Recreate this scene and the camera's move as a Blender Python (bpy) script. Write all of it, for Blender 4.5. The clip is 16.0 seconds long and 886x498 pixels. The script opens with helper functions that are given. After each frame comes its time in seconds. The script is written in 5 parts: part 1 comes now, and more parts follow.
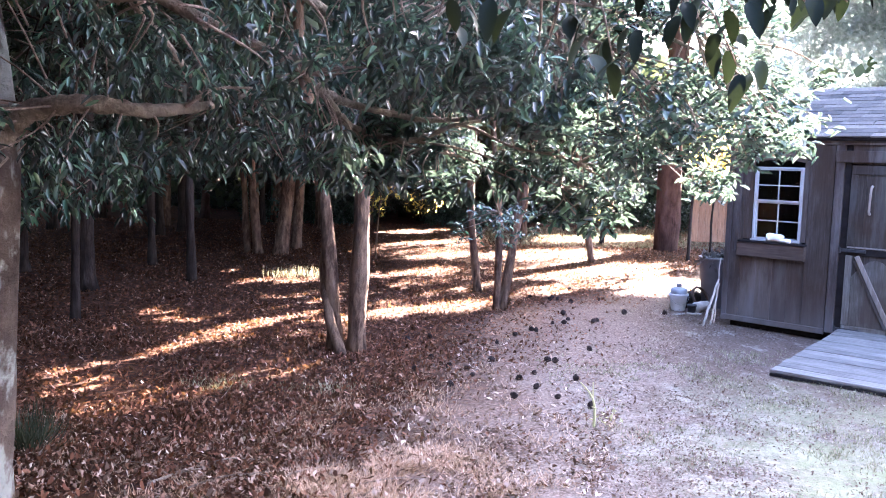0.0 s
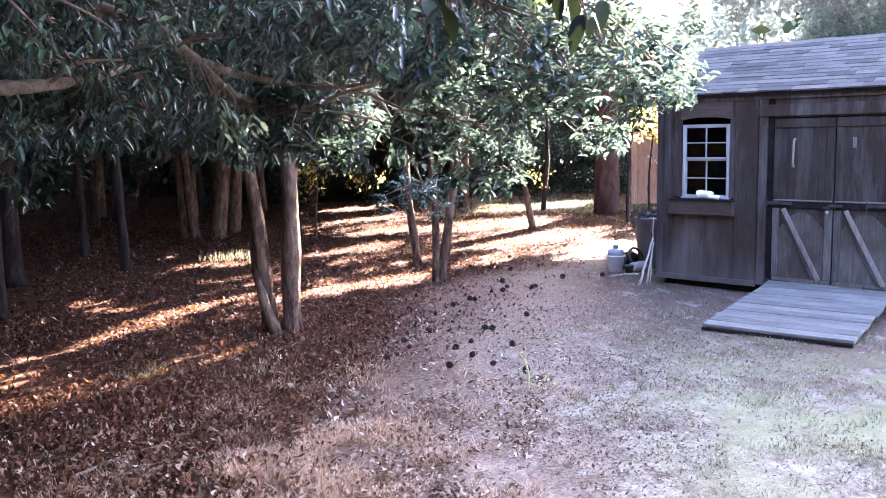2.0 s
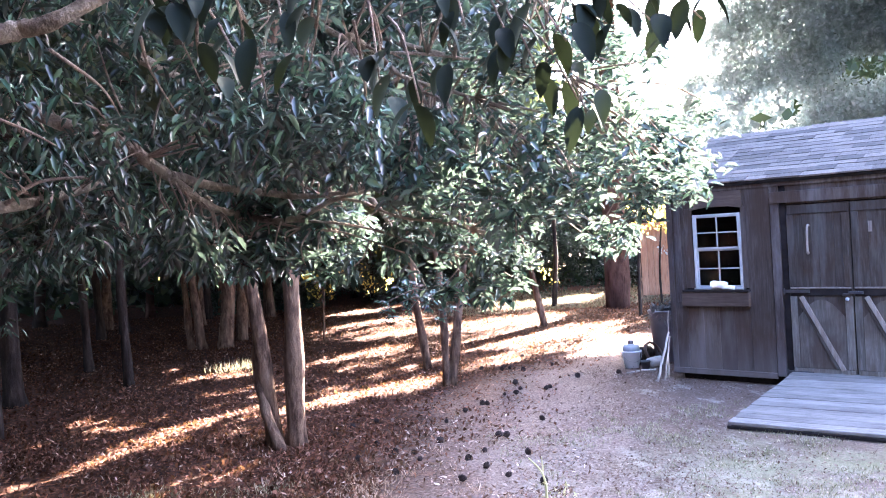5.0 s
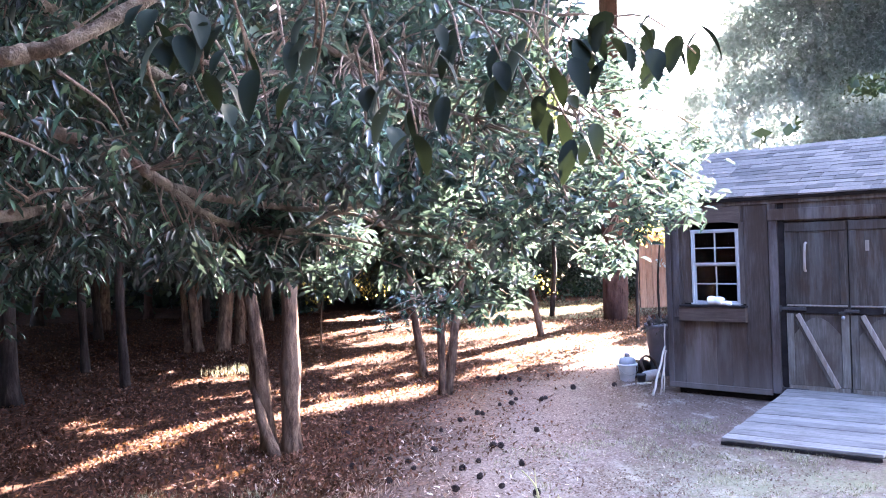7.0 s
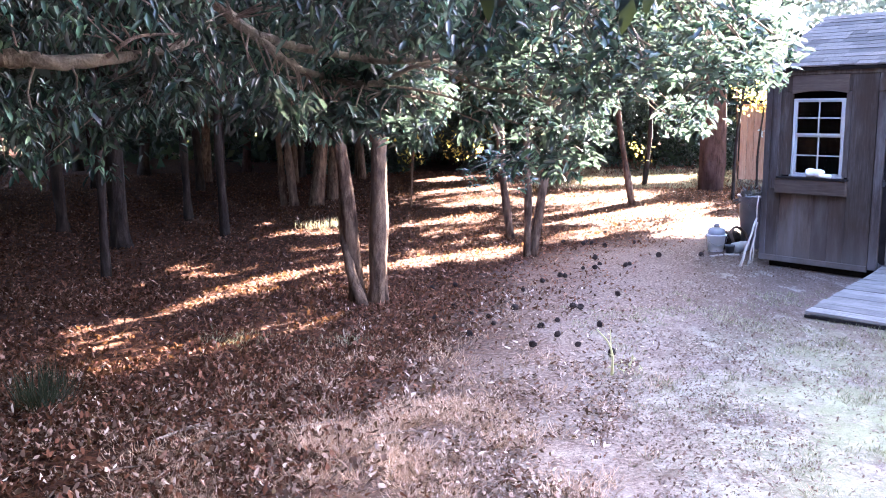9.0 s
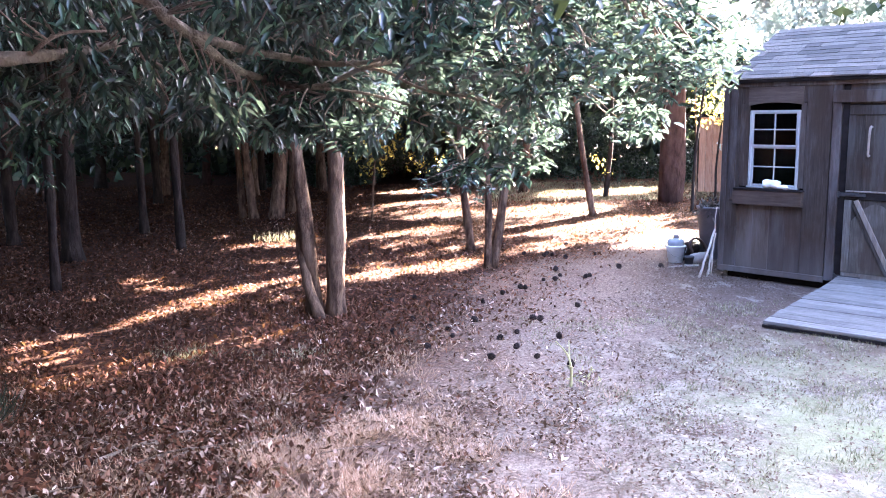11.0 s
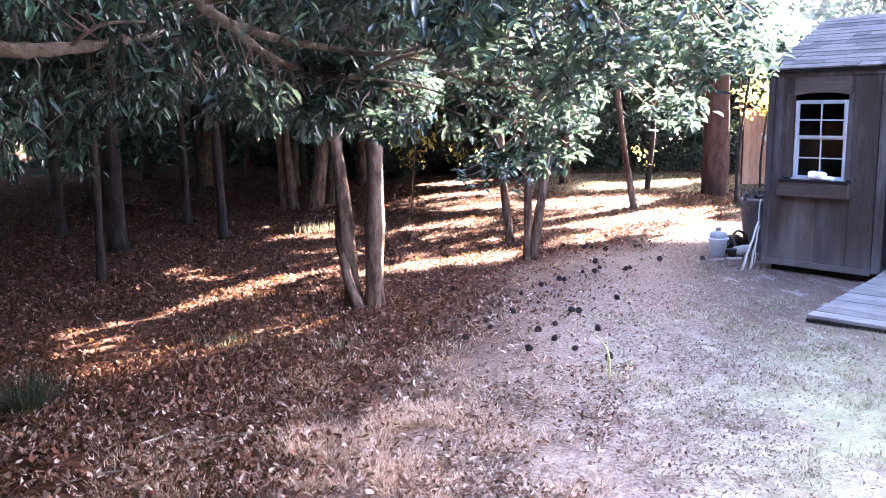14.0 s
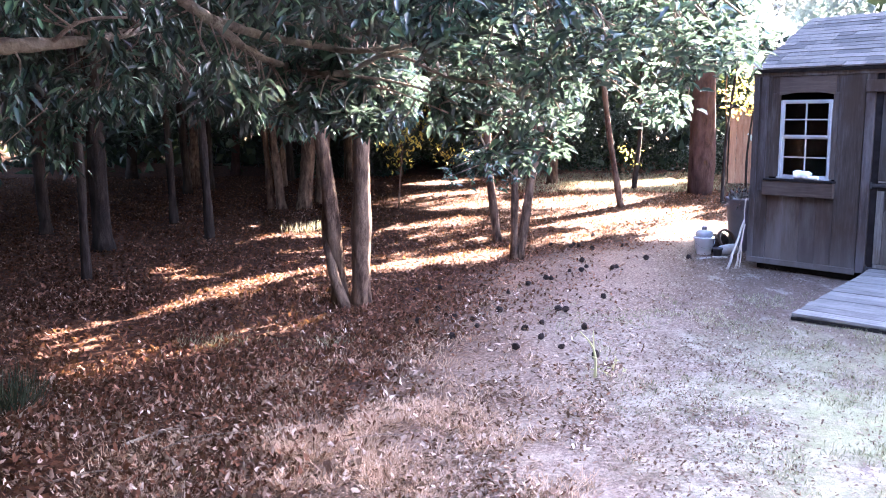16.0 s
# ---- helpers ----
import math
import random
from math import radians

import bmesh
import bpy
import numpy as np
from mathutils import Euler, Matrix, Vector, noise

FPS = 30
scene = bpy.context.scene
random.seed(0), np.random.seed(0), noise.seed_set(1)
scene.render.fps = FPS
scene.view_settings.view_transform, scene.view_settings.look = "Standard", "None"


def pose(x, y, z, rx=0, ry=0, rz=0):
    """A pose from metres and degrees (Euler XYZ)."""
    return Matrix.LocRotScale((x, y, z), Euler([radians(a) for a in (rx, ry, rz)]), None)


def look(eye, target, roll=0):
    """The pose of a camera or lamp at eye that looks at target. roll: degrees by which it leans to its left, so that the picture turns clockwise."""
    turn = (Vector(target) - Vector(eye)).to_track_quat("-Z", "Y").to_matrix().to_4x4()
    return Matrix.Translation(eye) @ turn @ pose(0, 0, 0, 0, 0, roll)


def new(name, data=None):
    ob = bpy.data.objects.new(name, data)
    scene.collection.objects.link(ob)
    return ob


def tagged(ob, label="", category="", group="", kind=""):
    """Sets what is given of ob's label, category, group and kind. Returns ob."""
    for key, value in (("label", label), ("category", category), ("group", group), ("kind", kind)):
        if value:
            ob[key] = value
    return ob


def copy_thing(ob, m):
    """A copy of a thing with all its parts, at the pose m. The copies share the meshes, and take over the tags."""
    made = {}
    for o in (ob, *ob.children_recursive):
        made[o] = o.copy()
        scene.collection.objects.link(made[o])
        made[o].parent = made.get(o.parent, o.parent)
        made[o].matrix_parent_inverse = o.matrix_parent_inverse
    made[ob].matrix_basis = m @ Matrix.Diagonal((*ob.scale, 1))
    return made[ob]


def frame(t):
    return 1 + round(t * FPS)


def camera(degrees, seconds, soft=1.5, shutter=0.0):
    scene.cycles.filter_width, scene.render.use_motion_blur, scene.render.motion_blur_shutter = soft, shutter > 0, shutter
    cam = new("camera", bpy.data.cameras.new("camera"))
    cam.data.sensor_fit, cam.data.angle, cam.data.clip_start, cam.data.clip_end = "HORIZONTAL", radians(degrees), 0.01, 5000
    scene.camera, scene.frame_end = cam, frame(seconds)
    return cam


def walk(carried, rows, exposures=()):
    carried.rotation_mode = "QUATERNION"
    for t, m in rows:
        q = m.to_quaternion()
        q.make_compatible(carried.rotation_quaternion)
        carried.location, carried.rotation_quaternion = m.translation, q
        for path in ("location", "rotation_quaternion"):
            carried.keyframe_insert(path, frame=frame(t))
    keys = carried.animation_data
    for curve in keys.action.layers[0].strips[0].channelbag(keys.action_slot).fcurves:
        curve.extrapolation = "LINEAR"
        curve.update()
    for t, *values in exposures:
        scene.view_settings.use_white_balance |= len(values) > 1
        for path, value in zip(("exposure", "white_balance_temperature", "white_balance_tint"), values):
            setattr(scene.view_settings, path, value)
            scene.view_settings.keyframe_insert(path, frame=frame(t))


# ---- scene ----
cam = camera(54.4, 16.0, soft=1.0)
PATH = [
    (0, (-0.326, -0.27, 1.731), (-0.274, 1.719, 1.525), 1.6),
    (0.5, (-0.311, -0.287, 1.728), (-0.227, 1.696, 1.489), -0.5),
    (1, (-0.307, -0.275, 1.716), (-0.159, 1.698, 1.425), -1.1),
    (1.5, (-0.258, -0.266, 1.709), (-0.048, 1.704, 1.438), -3.0),
    (2, (-0.156, -0.242, 1.698), (0.008, 1.734, 1.436), -1.2),
    (2.5, (-0.152, -0.179, 1.706), (-0.003, 1.807, 1.519), -3.1),
    (3, (-0.193, -0.096, 1.71), (0.004, 1.891, 1.586), -1.6),
    (3.5, (-0.163, -0.059, 1.715), (-0.061, 1.936, 1.619), -3.8),
    (4, (-0.093, -0.019, 1.718), (0.016, 1.976, 1.634), -3.8),
    (4.5, (-0.082, -0.017, 1.721), (0.05, 1.976, 1.636), -3.5),
    (5, (-0.096, -0.019, 1.722), (0.053, 1.976, 1.686), -3.5),
    (5.2, (-0.098, -0.019, 1.726), (0.051, 1.976, 1.701), -3.1),
    (7.3, (-0.085, -0.064, 1.75), (0.067, 1.93, 1.73), -1.8),
    (7.5, (-0.078, -0.079, 1.732), (0.065, 1.915, 1.678), -1.1),
    (8, (-0.069, -0.079, 1.728), (-0.028, 1.915, 1.571), -1.0),
    (8.5, (-0.059, -0.068, 1.718), (-0.042, 1.92, 1.501), -1.4),
    (9, (-0.041, -0.116, 1.724), (-0.111, 1.855, 1.395), -0.6),
    (9.5, (-0.008, -0.051, 1.718), (-0.044, 1.926, 1.418), -1.6),
    (9.7, (0.002, -0.035, 1.698), (-0.024, 1.942, 1.396), -1.7),
    (11.8, (0.011, -0.028, 1.693), (0.028, 1.95, 1.403), 0.1),
    (12, (0.012, -0.025, 1.693), (0.007, 1.954, 1.405), 0.1),
    (12.5, (0.014, -0.026, 1.687), (0.01, 1.949, 1.373), -0.2),
    (13, (0.021, -0.037, 1.693), (0.004, 1.94, 1.393), -0.3),
    (13.5, (0.023, -0.042, 1.69), (-0.03, 1.933, 1.381), -0.4),
    (14, (0.024, -0.032, 1.685), (-0.057, 1.941, 1.369), -0.6),
    (14.5, (0.026, -0.031, 1.682), (-0.078, 1.941, 1.363), -0.5),
    (15, (0.027, -0.028, 1.681), (-0.054, 1.942, 1.345), 0.1),
    (15.5, (0.032, -0.045, 1.68), (-0.045, 1.928, 1.362), -0.5),
    (16, (0.033, -0.031, 1.678), (-0.02, 1.943, 1.361), -0.5),
]
walk(cam, [(t, look(eye, target, roll)) for t, eye, target, roll in PATH],
     exposures=[(t, 6.5 + d, 5630.0, 22.5) for t, d in (
         (0.0, 0.13), (1.0, 0.18), (1.5, 0.1), (2.0, -0.22), (2.5, -0.27), (3.0, -0.27), (3.5, -0.35), (4.0, 0.12), (4.5, 0.12), (5.2, 0.12),
         (7.3, 0.1), (8.0, -0.24), (8.5, -0.25), (9.0, 0.1), (9.5, 0.1), (12.0, 0.06), (16.0, 0.08))])

# ---- world and sun ----
SUN_AZ = math.atan2(0.63, 0.77)      # clockwise from +y
SUN_EL = radians(24)
TO_SUN = Vector((math.sin(SUN_AZ) * math.cos(SUN_EL), math.cos(SUN_AZ) * math.cos(SUN_EL), math.sin(SUN_EL)))
world = bpy.data.worlds.new("world")
scene.world = world
world.use_nodes = True
wn = world.node_tree
sky = wn.nodes.new("ShaderNodeTexSky")
sky.sky_type, sky.sun_disc = "NISHITA", False
sky.sun_elevation, sky.sun_rotation = SUN_EL, SUN_AZ
sky.air_density, sky.dust_density, sky.ozone_density = 0.8, 5.0, 0.6
wn.links.new(sky.outputs[0], wn.nodes["Background"].inputs[0])
wn.nodes["Background"].inputs[1].default_value = 0.05
sun = new("sun", bpy.data.lights.new("sun", "SUN"))
sun.data.energy, sun.data.angle, sun.data.color = 3.4, radians(0.5), (1.0, 0.80, 0.58)
sun.matrix_world = look(TO_SUN * 60, (0, 0, 0))

# ---- materials ----
def material(name, rough=0.8, spec=0.3):
    m = bpy.data.materials.new(name)
    m.use_nodes = True
    b = m.node_tree.nodes["Principled BSDF"]
    b.inputs["Roughness"].default_value = rough
    b.inputs["Specular IOR Level"].default_value = spec
    return m, m.node_tree, b


def node(nt, kind, **values):
    n = nt.nodes.new(kind)
    for k, v in values.items():
        n.inputs[k.replace("_", " ")].default_value = v
    return n


def ramp(nt, fac, stops):
    r = nt.nodes.new("ShaderNodeValToRGB")
    while len(r.color_ramp.elements) < len(stops):
        r.color_ramp.elements.new(0.5)
    for e, (p, c) in zip(r.color_ramp.elements, stops):
        e.position, e.color = p, (*c, 1)
    nt.links.new(fac, r.inputs[0])
    return r.outputs[0]


def mix(nt, fac, a, b, mode="MIX"):
    n = nt.nodes.new("ShaderNodeMix")
    n.data_type, n.blend_type = "RGBA", mode
    for sock, v in ((n.inputs[0], fac), (n.inputs[6], a), (n.inputs[7], b)):
        if isinstance(v, bpy.types.NodeSocket):
            nt.links.new(v, sock)
        else:
            sock.default_value = v if isinstance(v, float) else (*v, 1)
    return n.outputs[2]


def noise_tex(nt, vec, scale, detail=5.0, rough=0.6):
    n = node(nt, "ShaderNodeTexNoise", Scale=scale, Detail=detail, Roughness=rough)
    nt.links.new(vec, n.inputs["Vector"])
    return n.outputs["Fac"]


def coords(nt, stretch=(1, 1, 1), kind="Object", shift=True):
    c = nt.nodes.new("ShaderNodeTexCoord")
    mp = nt.nodes.new("ShaderNodeMapping")
    mp.inputs["Scale"].default_value = stretch
    nt.links.new(c.outputs[kind], mp.inputs[0])
    if shift:
        oi = nt.nodes.new("ShaderNodeObjectInfo")
        mul = nt.nodes.new("ShaderNodeMath")
        mul.operation = "MULTIPLY"
        mul.inputs[1].default_value = 37.0
        nt.links.new(oi.outputs["Random"], mul.inputs[0])
        nt.links.new(mul.outputs[0], mp.inputs["Location"])
    return mp.outputs[0]


def bump(nt, b, height, strength=0.4, distance=0.01):
    n = node(nt, "ShaderNodeBump", Strength=strength, Distance=distance)
    nt.links.new(height, n.inputs["Height"])
    nt.links.new(n.outputs[0], b.inputs["Normal"])


def wood(name, dark, mid, pale, stretch=(9, 9, 0.7), rough=0.85, wear=0.5, stain=None, bleach=None):
    """Weathered timber: grain along one axis, bleached patches, board to board difference."""
    m, nt, b = material(name, rough, 0.2)
    v = coords(nt, stretch)
    grain = noise_tex(nt, v, 6.0, 8, 0.7)
    col = ramp(nt, grain, [(0.3, dark), (0.52, mid), (0.75, pale)])
    patch = noise_tex(nt, coords(nt, (1, 1, 0.5)), 2.3, 4)
    col = mix(nt, ramp(nt, patch, [(0.42, (0, 0, 0)), (0.72, (wear, wear, wear))]), col, pale)
    if stain:
        big = noise_tex(nt, coords(nt, (1, 1, 0.7), shift=False), 2.1, 6, 0.6)
        col = mix(nt, ramp(nt, big, [(0.46, (0, 0, 0)), (0.62, (0.75, 0.75, 0.75))]), col, stain)
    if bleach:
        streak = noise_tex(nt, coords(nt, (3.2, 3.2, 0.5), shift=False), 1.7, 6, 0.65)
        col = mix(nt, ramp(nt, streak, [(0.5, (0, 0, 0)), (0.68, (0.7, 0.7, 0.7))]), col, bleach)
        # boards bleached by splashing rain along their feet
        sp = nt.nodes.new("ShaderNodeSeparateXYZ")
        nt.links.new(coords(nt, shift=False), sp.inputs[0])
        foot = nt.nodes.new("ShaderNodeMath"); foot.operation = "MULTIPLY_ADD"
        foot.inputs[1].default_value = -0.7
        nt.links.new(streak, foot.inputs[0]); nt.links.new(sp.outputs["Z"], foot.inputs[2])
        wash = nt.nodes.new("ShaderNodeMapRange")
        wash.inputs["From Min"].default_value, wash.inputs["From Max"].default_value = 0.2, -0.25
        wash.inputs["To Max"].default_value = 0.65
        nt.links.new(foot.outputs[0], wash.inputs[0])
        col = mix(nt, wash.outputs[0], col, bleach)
    oi = nt.nodes.new("ShaderNodeObjectInfo")
    tone = ramp(nt, oi.outputs["Random"], [(0, (0.72, 0.7, 0.7)), (1, (1.1, 1.08, 1.05))])
    nt.links.new(mix(nt, 1.0, col, tone, "MULTIPLY"), b.inputs["Base Color"])
    bump(nt, b, grain, 0.5, 0.004)
    return m


def bark(name, dark, mid, pale, stretch=(1, 1, 0.25), scale=14.0, lichen=None):
    m, nt, b = material(name, 0.9, 0.15)
    v = coords(nt, stretch)
    n1 = noise_tex(nt, v, scale, 7, 0.65)
    col = ramp(nt, n1, [(0.32, dark), (0.5, mid), (0.72, pale)])
    big = noise_tex(nt, coords(nt, (1, 1, 0.4)), 5.0, 4)
    col = mix(nt, ramp(nt, big, [(0.45, (0, 0, 0)), (0.65, (0.55, 0.55, 0.55))]), col, pale)
    if lichen:
        spots = noise_tex(nt, coords(nt, (1, 1, 0.8)), 9.0, 4)
        col = mix(nt, ramp(nt, spots, [(0.52, (0, 0, 0)), (0.6, (0.9, 0.9, 0.9))]), col, lichen)
    nt.links.new(col, b.inputs["Base Color"])
    bump(nt, b, n1, 1.0, 0.03)
    return m


def foliage(name, stops, rough=0.35, spec=0.5, glow=0.35, through_col=(0.22, 0.34, 0.05)):
    """Leaves: tone per leaf, gloss, and light that passes through."""
    m, nt, b = material(name, rough, spec)
    g = nt.nodes.new("ShaderNodeNewGeometry")
    col = ramp(nt, g.outputs["Random Per Island"], stops)
    nt.links.new(col, b.inputs["Base Color"])
    tr = nt.nodes.new("ShaderNodeBsdfTranslucent")
    tr.inputs["Color"].default_value = (*through_col, 1)
    sh = nt.nodes.new("ShaderNodeMixShader")
    sh.inputs[0].default_value = glow
    out = nt.nodes["Material Output"]
    nt.links.new(b.outputs[0], sh.inputs[1])
    nt.links.new(tr.outputs[0], sh.inputs[2])
    nt.links.new(sh.outputs[0], out.inputs[0])
    return m


def plain(name, col, rough=0.6, spec=0.4, vary=0.15, scale=12.0, metal=0.0):
    m, nt, b = material(name, rough, spec)
    b.inputs["Metallic"].default_value = metal
    n1 = noise_tex(nt, coords(nt), scale, 6)
    lo = tuple(c * (1 - vary * 2) for c in col)
    hi = tuple(min(1, c * (1 + vary)) for c in col)
    nt.links.new(ramp(nt, n1, [(0.3, lo), (0.7, hi)]), b.inputs["Base Color"])
    bump(nt, b, n1, 0.2, 0.003)
    return m


def ground_material():
    """Leaf mould under the trees, pale trodden sandy soil with thin dry grass towards the shed and the lawn."""
    m, nt, b = material("soil", 0.95, 0.1)
    pos = coords(nt, shift=False)
    sep = nt.nodes.new("ShaderNodeSeparateXYZ")
    nt.links.new(pos, sep.inputs[0])
    # distance to the right of the litter's edge, x - (0.39 y - 1.2), roughened by noise
    lin = nt.nodes.new("ShaderNodeMath"); lin.operation = "MULTIPLY_ADD"
    lin.inputs[1].default_value, lin.inputs[2].default_value = -0.30, 0.60
    nt.links.new(sep.outputs["Y"], lin.inputs[0])
    add = nt.nodes.new("ShaderNodeMath"); add.operation = "ADD"
    nt.links.new(sep.outputs["X"], add.inputs[0]); nt.links.new(lin.outputs[0], add.inputs[1])
    back = nt.nodes.new("ShaderNodeMath"); back.operation = "SUBTRACT"
    back.inputs[1].default_value = 9.8
    nt.links.new(sep.outputs["Y"], back.inputs[0])
    pos_only = nt.nodes.new("ShaderNodeMath"); pos_only.operation = "MAXIMUM"
    pos_only.inputs[1].default_value = 0.0
    nt.links.new(back.outputs[0], pos_only.inputs[0])
    shift = nt.nodes.new("ShaderNodeMath"); shift.operation = "MULTIPLY_ADD"
    shift.inputs[1].default_value = -0.6
    nt.links.new(pos_only.outputs[0], shift.inputs[0]); nt.links.new(add.outputs[0], shift.inputs[2])
    # soil near and behind the viewer is darkened to cut bounced light
    under = nt.nodes.new("ShaderNodeMath"); under.operation = "MULTIPLY_ADD"
    under.inputs[1].default_value, under.inputs[2].default_value = -1.0, 2.5
    nt.links.new(sep.outputs["Y"], under.inputs[0])
    under_pos = nt.nodes.new("ShaderNodeMath"); under_pos.operation = "MAXIMUM"
    under_pos.inputs[1].default_value = 0.0
    nt.links.new(under.outputs[0], under_pos.inputs[0])
    reach_ = nt.nodes.new("ShaderNodeMath"); reach_.operation = "MULTIPLY_ADD"
    reach_.inputs[1].default_value = -0.9
    nt.links.new(under_pos.outputs[0], reach_.inputs[0]); nt.links.new(shift.outputs[0], reach_.inputs[2])
    wob = nt.nodes.new("ShaderNodeMath"); wob.operation = "MULTIPLY_ADD"
    wob.inputs[1].default_value, wob.inputs[2].default_value = 2.6, -1.3
    nt.links.new(noise_tex(nt, pos, 0.9, 6, 0.65), wob.inputs[0])
    edge = nt.nodes.new("ShaderNodeMath"); edge.operation = "ADD"
    nt.links.new(reach_.outputs[0], edge.inputs[0]); nt.links.new(wob.outputs[0], edge.inputs[1])
    fac = nt.nodes.new("ShaderNodeMapRange")
    fac.inputs["From Min"].default_value, fac.inputs["From Max"].default_value = -0.8, 0.6
    nt.links.new(edge.outputs[0], fac.inputs[0])
    fine = noise_tex(nt, pos, 38.0, 6, 0.7)
    mid = noise_tex(nt, pos, 6.0, 6, 0.65)
    litter = ramp(nt, fine, [(0.3, (0.014, 0.0065, 0.004)), (0.5, (0.045, 0.020, 0.012)), (0.72, (0.12, 0.058, 0.036))])
    cells = nt.nodes.new("ShaderNodeTexVoronoi")
    cells.inputs["Scale"].default_value = 24.0
    nt.links.new(pos, cells.inputs["Vector"])
    leafy = nt.nodes.new("ShaderNodeSeparateColor")
    nt.links.new(cells.outputs["Color"], leafy.inputs[0])
    litter = mix(nt, 0.6, litter, ramp(nt, leafy.outputs[0], [(0.2, (0.008, 0.004, 0.003)), (0.6, (0.05, 0.021, 0.011)), (0.85, (0.10, 0.040, 0.02)), (1, (0.17, 0.08, 0.043))]))
    litter = mix(nt, ramp(nt, mid, [(0.45, (0, 0, 0)), (0.7, (0.6, 0.6, 0.6))]), litter, (0.07, 0.03, 0.019))
    dust = nt.nodes.new("ShaderNodeMapRange")
    dust.inputs["From Min"].default_value, dust.inputs["From Max"].default_value = -1.9, -0.4
    nt.links.new(edge.outputs[0], dust.inputs[0])
    litter = mix(nt, dust.outputs[0], litter, ramp(nt, fine, [(0.3, (0.055, 0.035, 0.027)), (0.5, (0.165, 0.117, 0.094)), (0.72, (0.38, 0.3, 0.255))]))
    dirt = ramp(nt, fine, [(0.3, (0.045, 0.034, 0.028)), (0.48, (0.14, 0.112, 0.096)), (0.7, (0.29, 0.247, 0.218))])
    clod = noise_tex(nt, coords(nt, (1, 0.6, 1), shift=False), 11.0, 7, 0.75)
    dirt = mix(nt, ramp(nt, clod, [(0.48, (0, 0, 0)), (0.6, (0.7, 0.7, 0.7))]), dirt, (0.3, 0.265, 0.24))
    tuft = noise_tex(nt, coords(nt, (1, 0.7, 1), shift=False), 7.0, 8, 0.8)
    dirt = mix(nt, ramp(nt, tuft, [(0.5, (0, 0, 0)), (0.62, (0.75, 0.75, 0.75))]), dirt, (0.115, 0.098, 0.07))
    pale = noise_tex(nt, pos, 2.6, 8, 0.78)
    # browner, darker soil in a band along the shed's front
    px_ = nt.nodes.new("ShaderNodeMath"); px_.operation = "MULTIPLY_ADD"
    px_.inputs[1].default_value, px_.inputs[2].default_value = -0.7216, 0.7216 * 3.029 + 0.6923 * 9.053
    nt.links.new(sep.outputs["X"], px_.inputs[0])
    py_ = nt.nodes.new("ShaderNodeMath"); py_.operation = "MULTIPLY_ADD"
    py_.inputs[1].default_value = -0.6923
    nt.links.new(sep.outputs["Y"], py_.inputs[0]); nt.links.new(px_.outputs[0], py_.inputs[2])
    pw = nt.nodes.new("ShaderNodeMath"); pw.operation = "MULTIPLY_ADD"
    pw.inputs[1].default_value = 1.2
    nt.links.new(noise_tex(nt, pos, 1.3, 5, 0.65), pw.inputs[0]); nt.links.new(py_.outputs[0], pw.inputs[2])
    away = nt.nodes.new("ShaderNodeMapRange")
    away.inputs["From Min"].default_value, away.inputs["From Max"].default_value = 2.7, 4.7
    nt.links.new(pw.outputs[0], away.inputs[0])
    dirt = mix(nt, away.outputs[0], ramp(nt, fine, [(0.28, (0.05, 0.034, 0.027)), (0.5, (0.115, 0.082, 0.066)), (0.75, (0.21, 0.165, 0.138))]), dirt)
    mottle = noise_tex(nt, coords(nt, (1, 0.55, 1), shift=False), 5.0, 8, 0.78)
    dirt = mix(nt, ramp(nt, mottle, [(0.52, (0, 0, 0)), (0.6, (0.6, 0.6, 0.6))]), dirt, (0.07, 0.052, 0.036))
    dirt = mix(nt, ramp(nt, mottle, [(0.38, (0.6, 0.6, 0.6)), (0.45, (0, 0, 0))]), dirt, (0.3, 0.27, 0.24))
    pale_fac = mix(nt, 1.0, ramp(nt, pale, [(0.5, (0, 0, 0)), (0.6, (0.7, 0.7, 0.7))]), away.outputs[0], "MULTIPLY")
    dirt = mix(nt, pale_fac, dirt, (0.35, 0.335, 0.295))
    green = noise_tex(nt, pos, 1.1, 5, 0.7)
    lawn = nt.nodes.new("ShaderNodeMapRange")
    lawn.inputs["From Min"].default_value, lawn.inputs["From Max"].default_value = 0.7, 2.1
    nt.links.new(sep.outputs["X"], lawn.inputs[0])
    near = nt.nodes.new("ShaderNodeMapRange")
    near.inputs["From Min"].default_value, near.inputs["From Max"].default_value = 7.0, 4.5
    nt.links.new(sep.outputs["Y"], near.inputs[0])
    lawn_fac = nt.nodes.new("ShaderNodeMath"); lawn_fac.operation = "MULTIPLY"
    nt.links.new(lawn.outputs[0], lawn_fac.inputs[0]); nt.links.new(near.outputs[0], lawn_fac.inputs[1])
    grass = mix(nt, 1.0, ramp(nt, green, [(0.4, (0, 0, 0)), (0.58, (0.8, 0.8, 0.8))]), lawn_fac.outputs[0], "MULTIPLY")
    dirt = mix(nt, grass, dirt, (0.21, 0.225, 0.125))
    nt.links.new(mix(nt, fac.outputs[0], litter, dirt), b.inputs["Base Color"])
    bump(nt, b, fine, 0.7, 0.015)
    return m


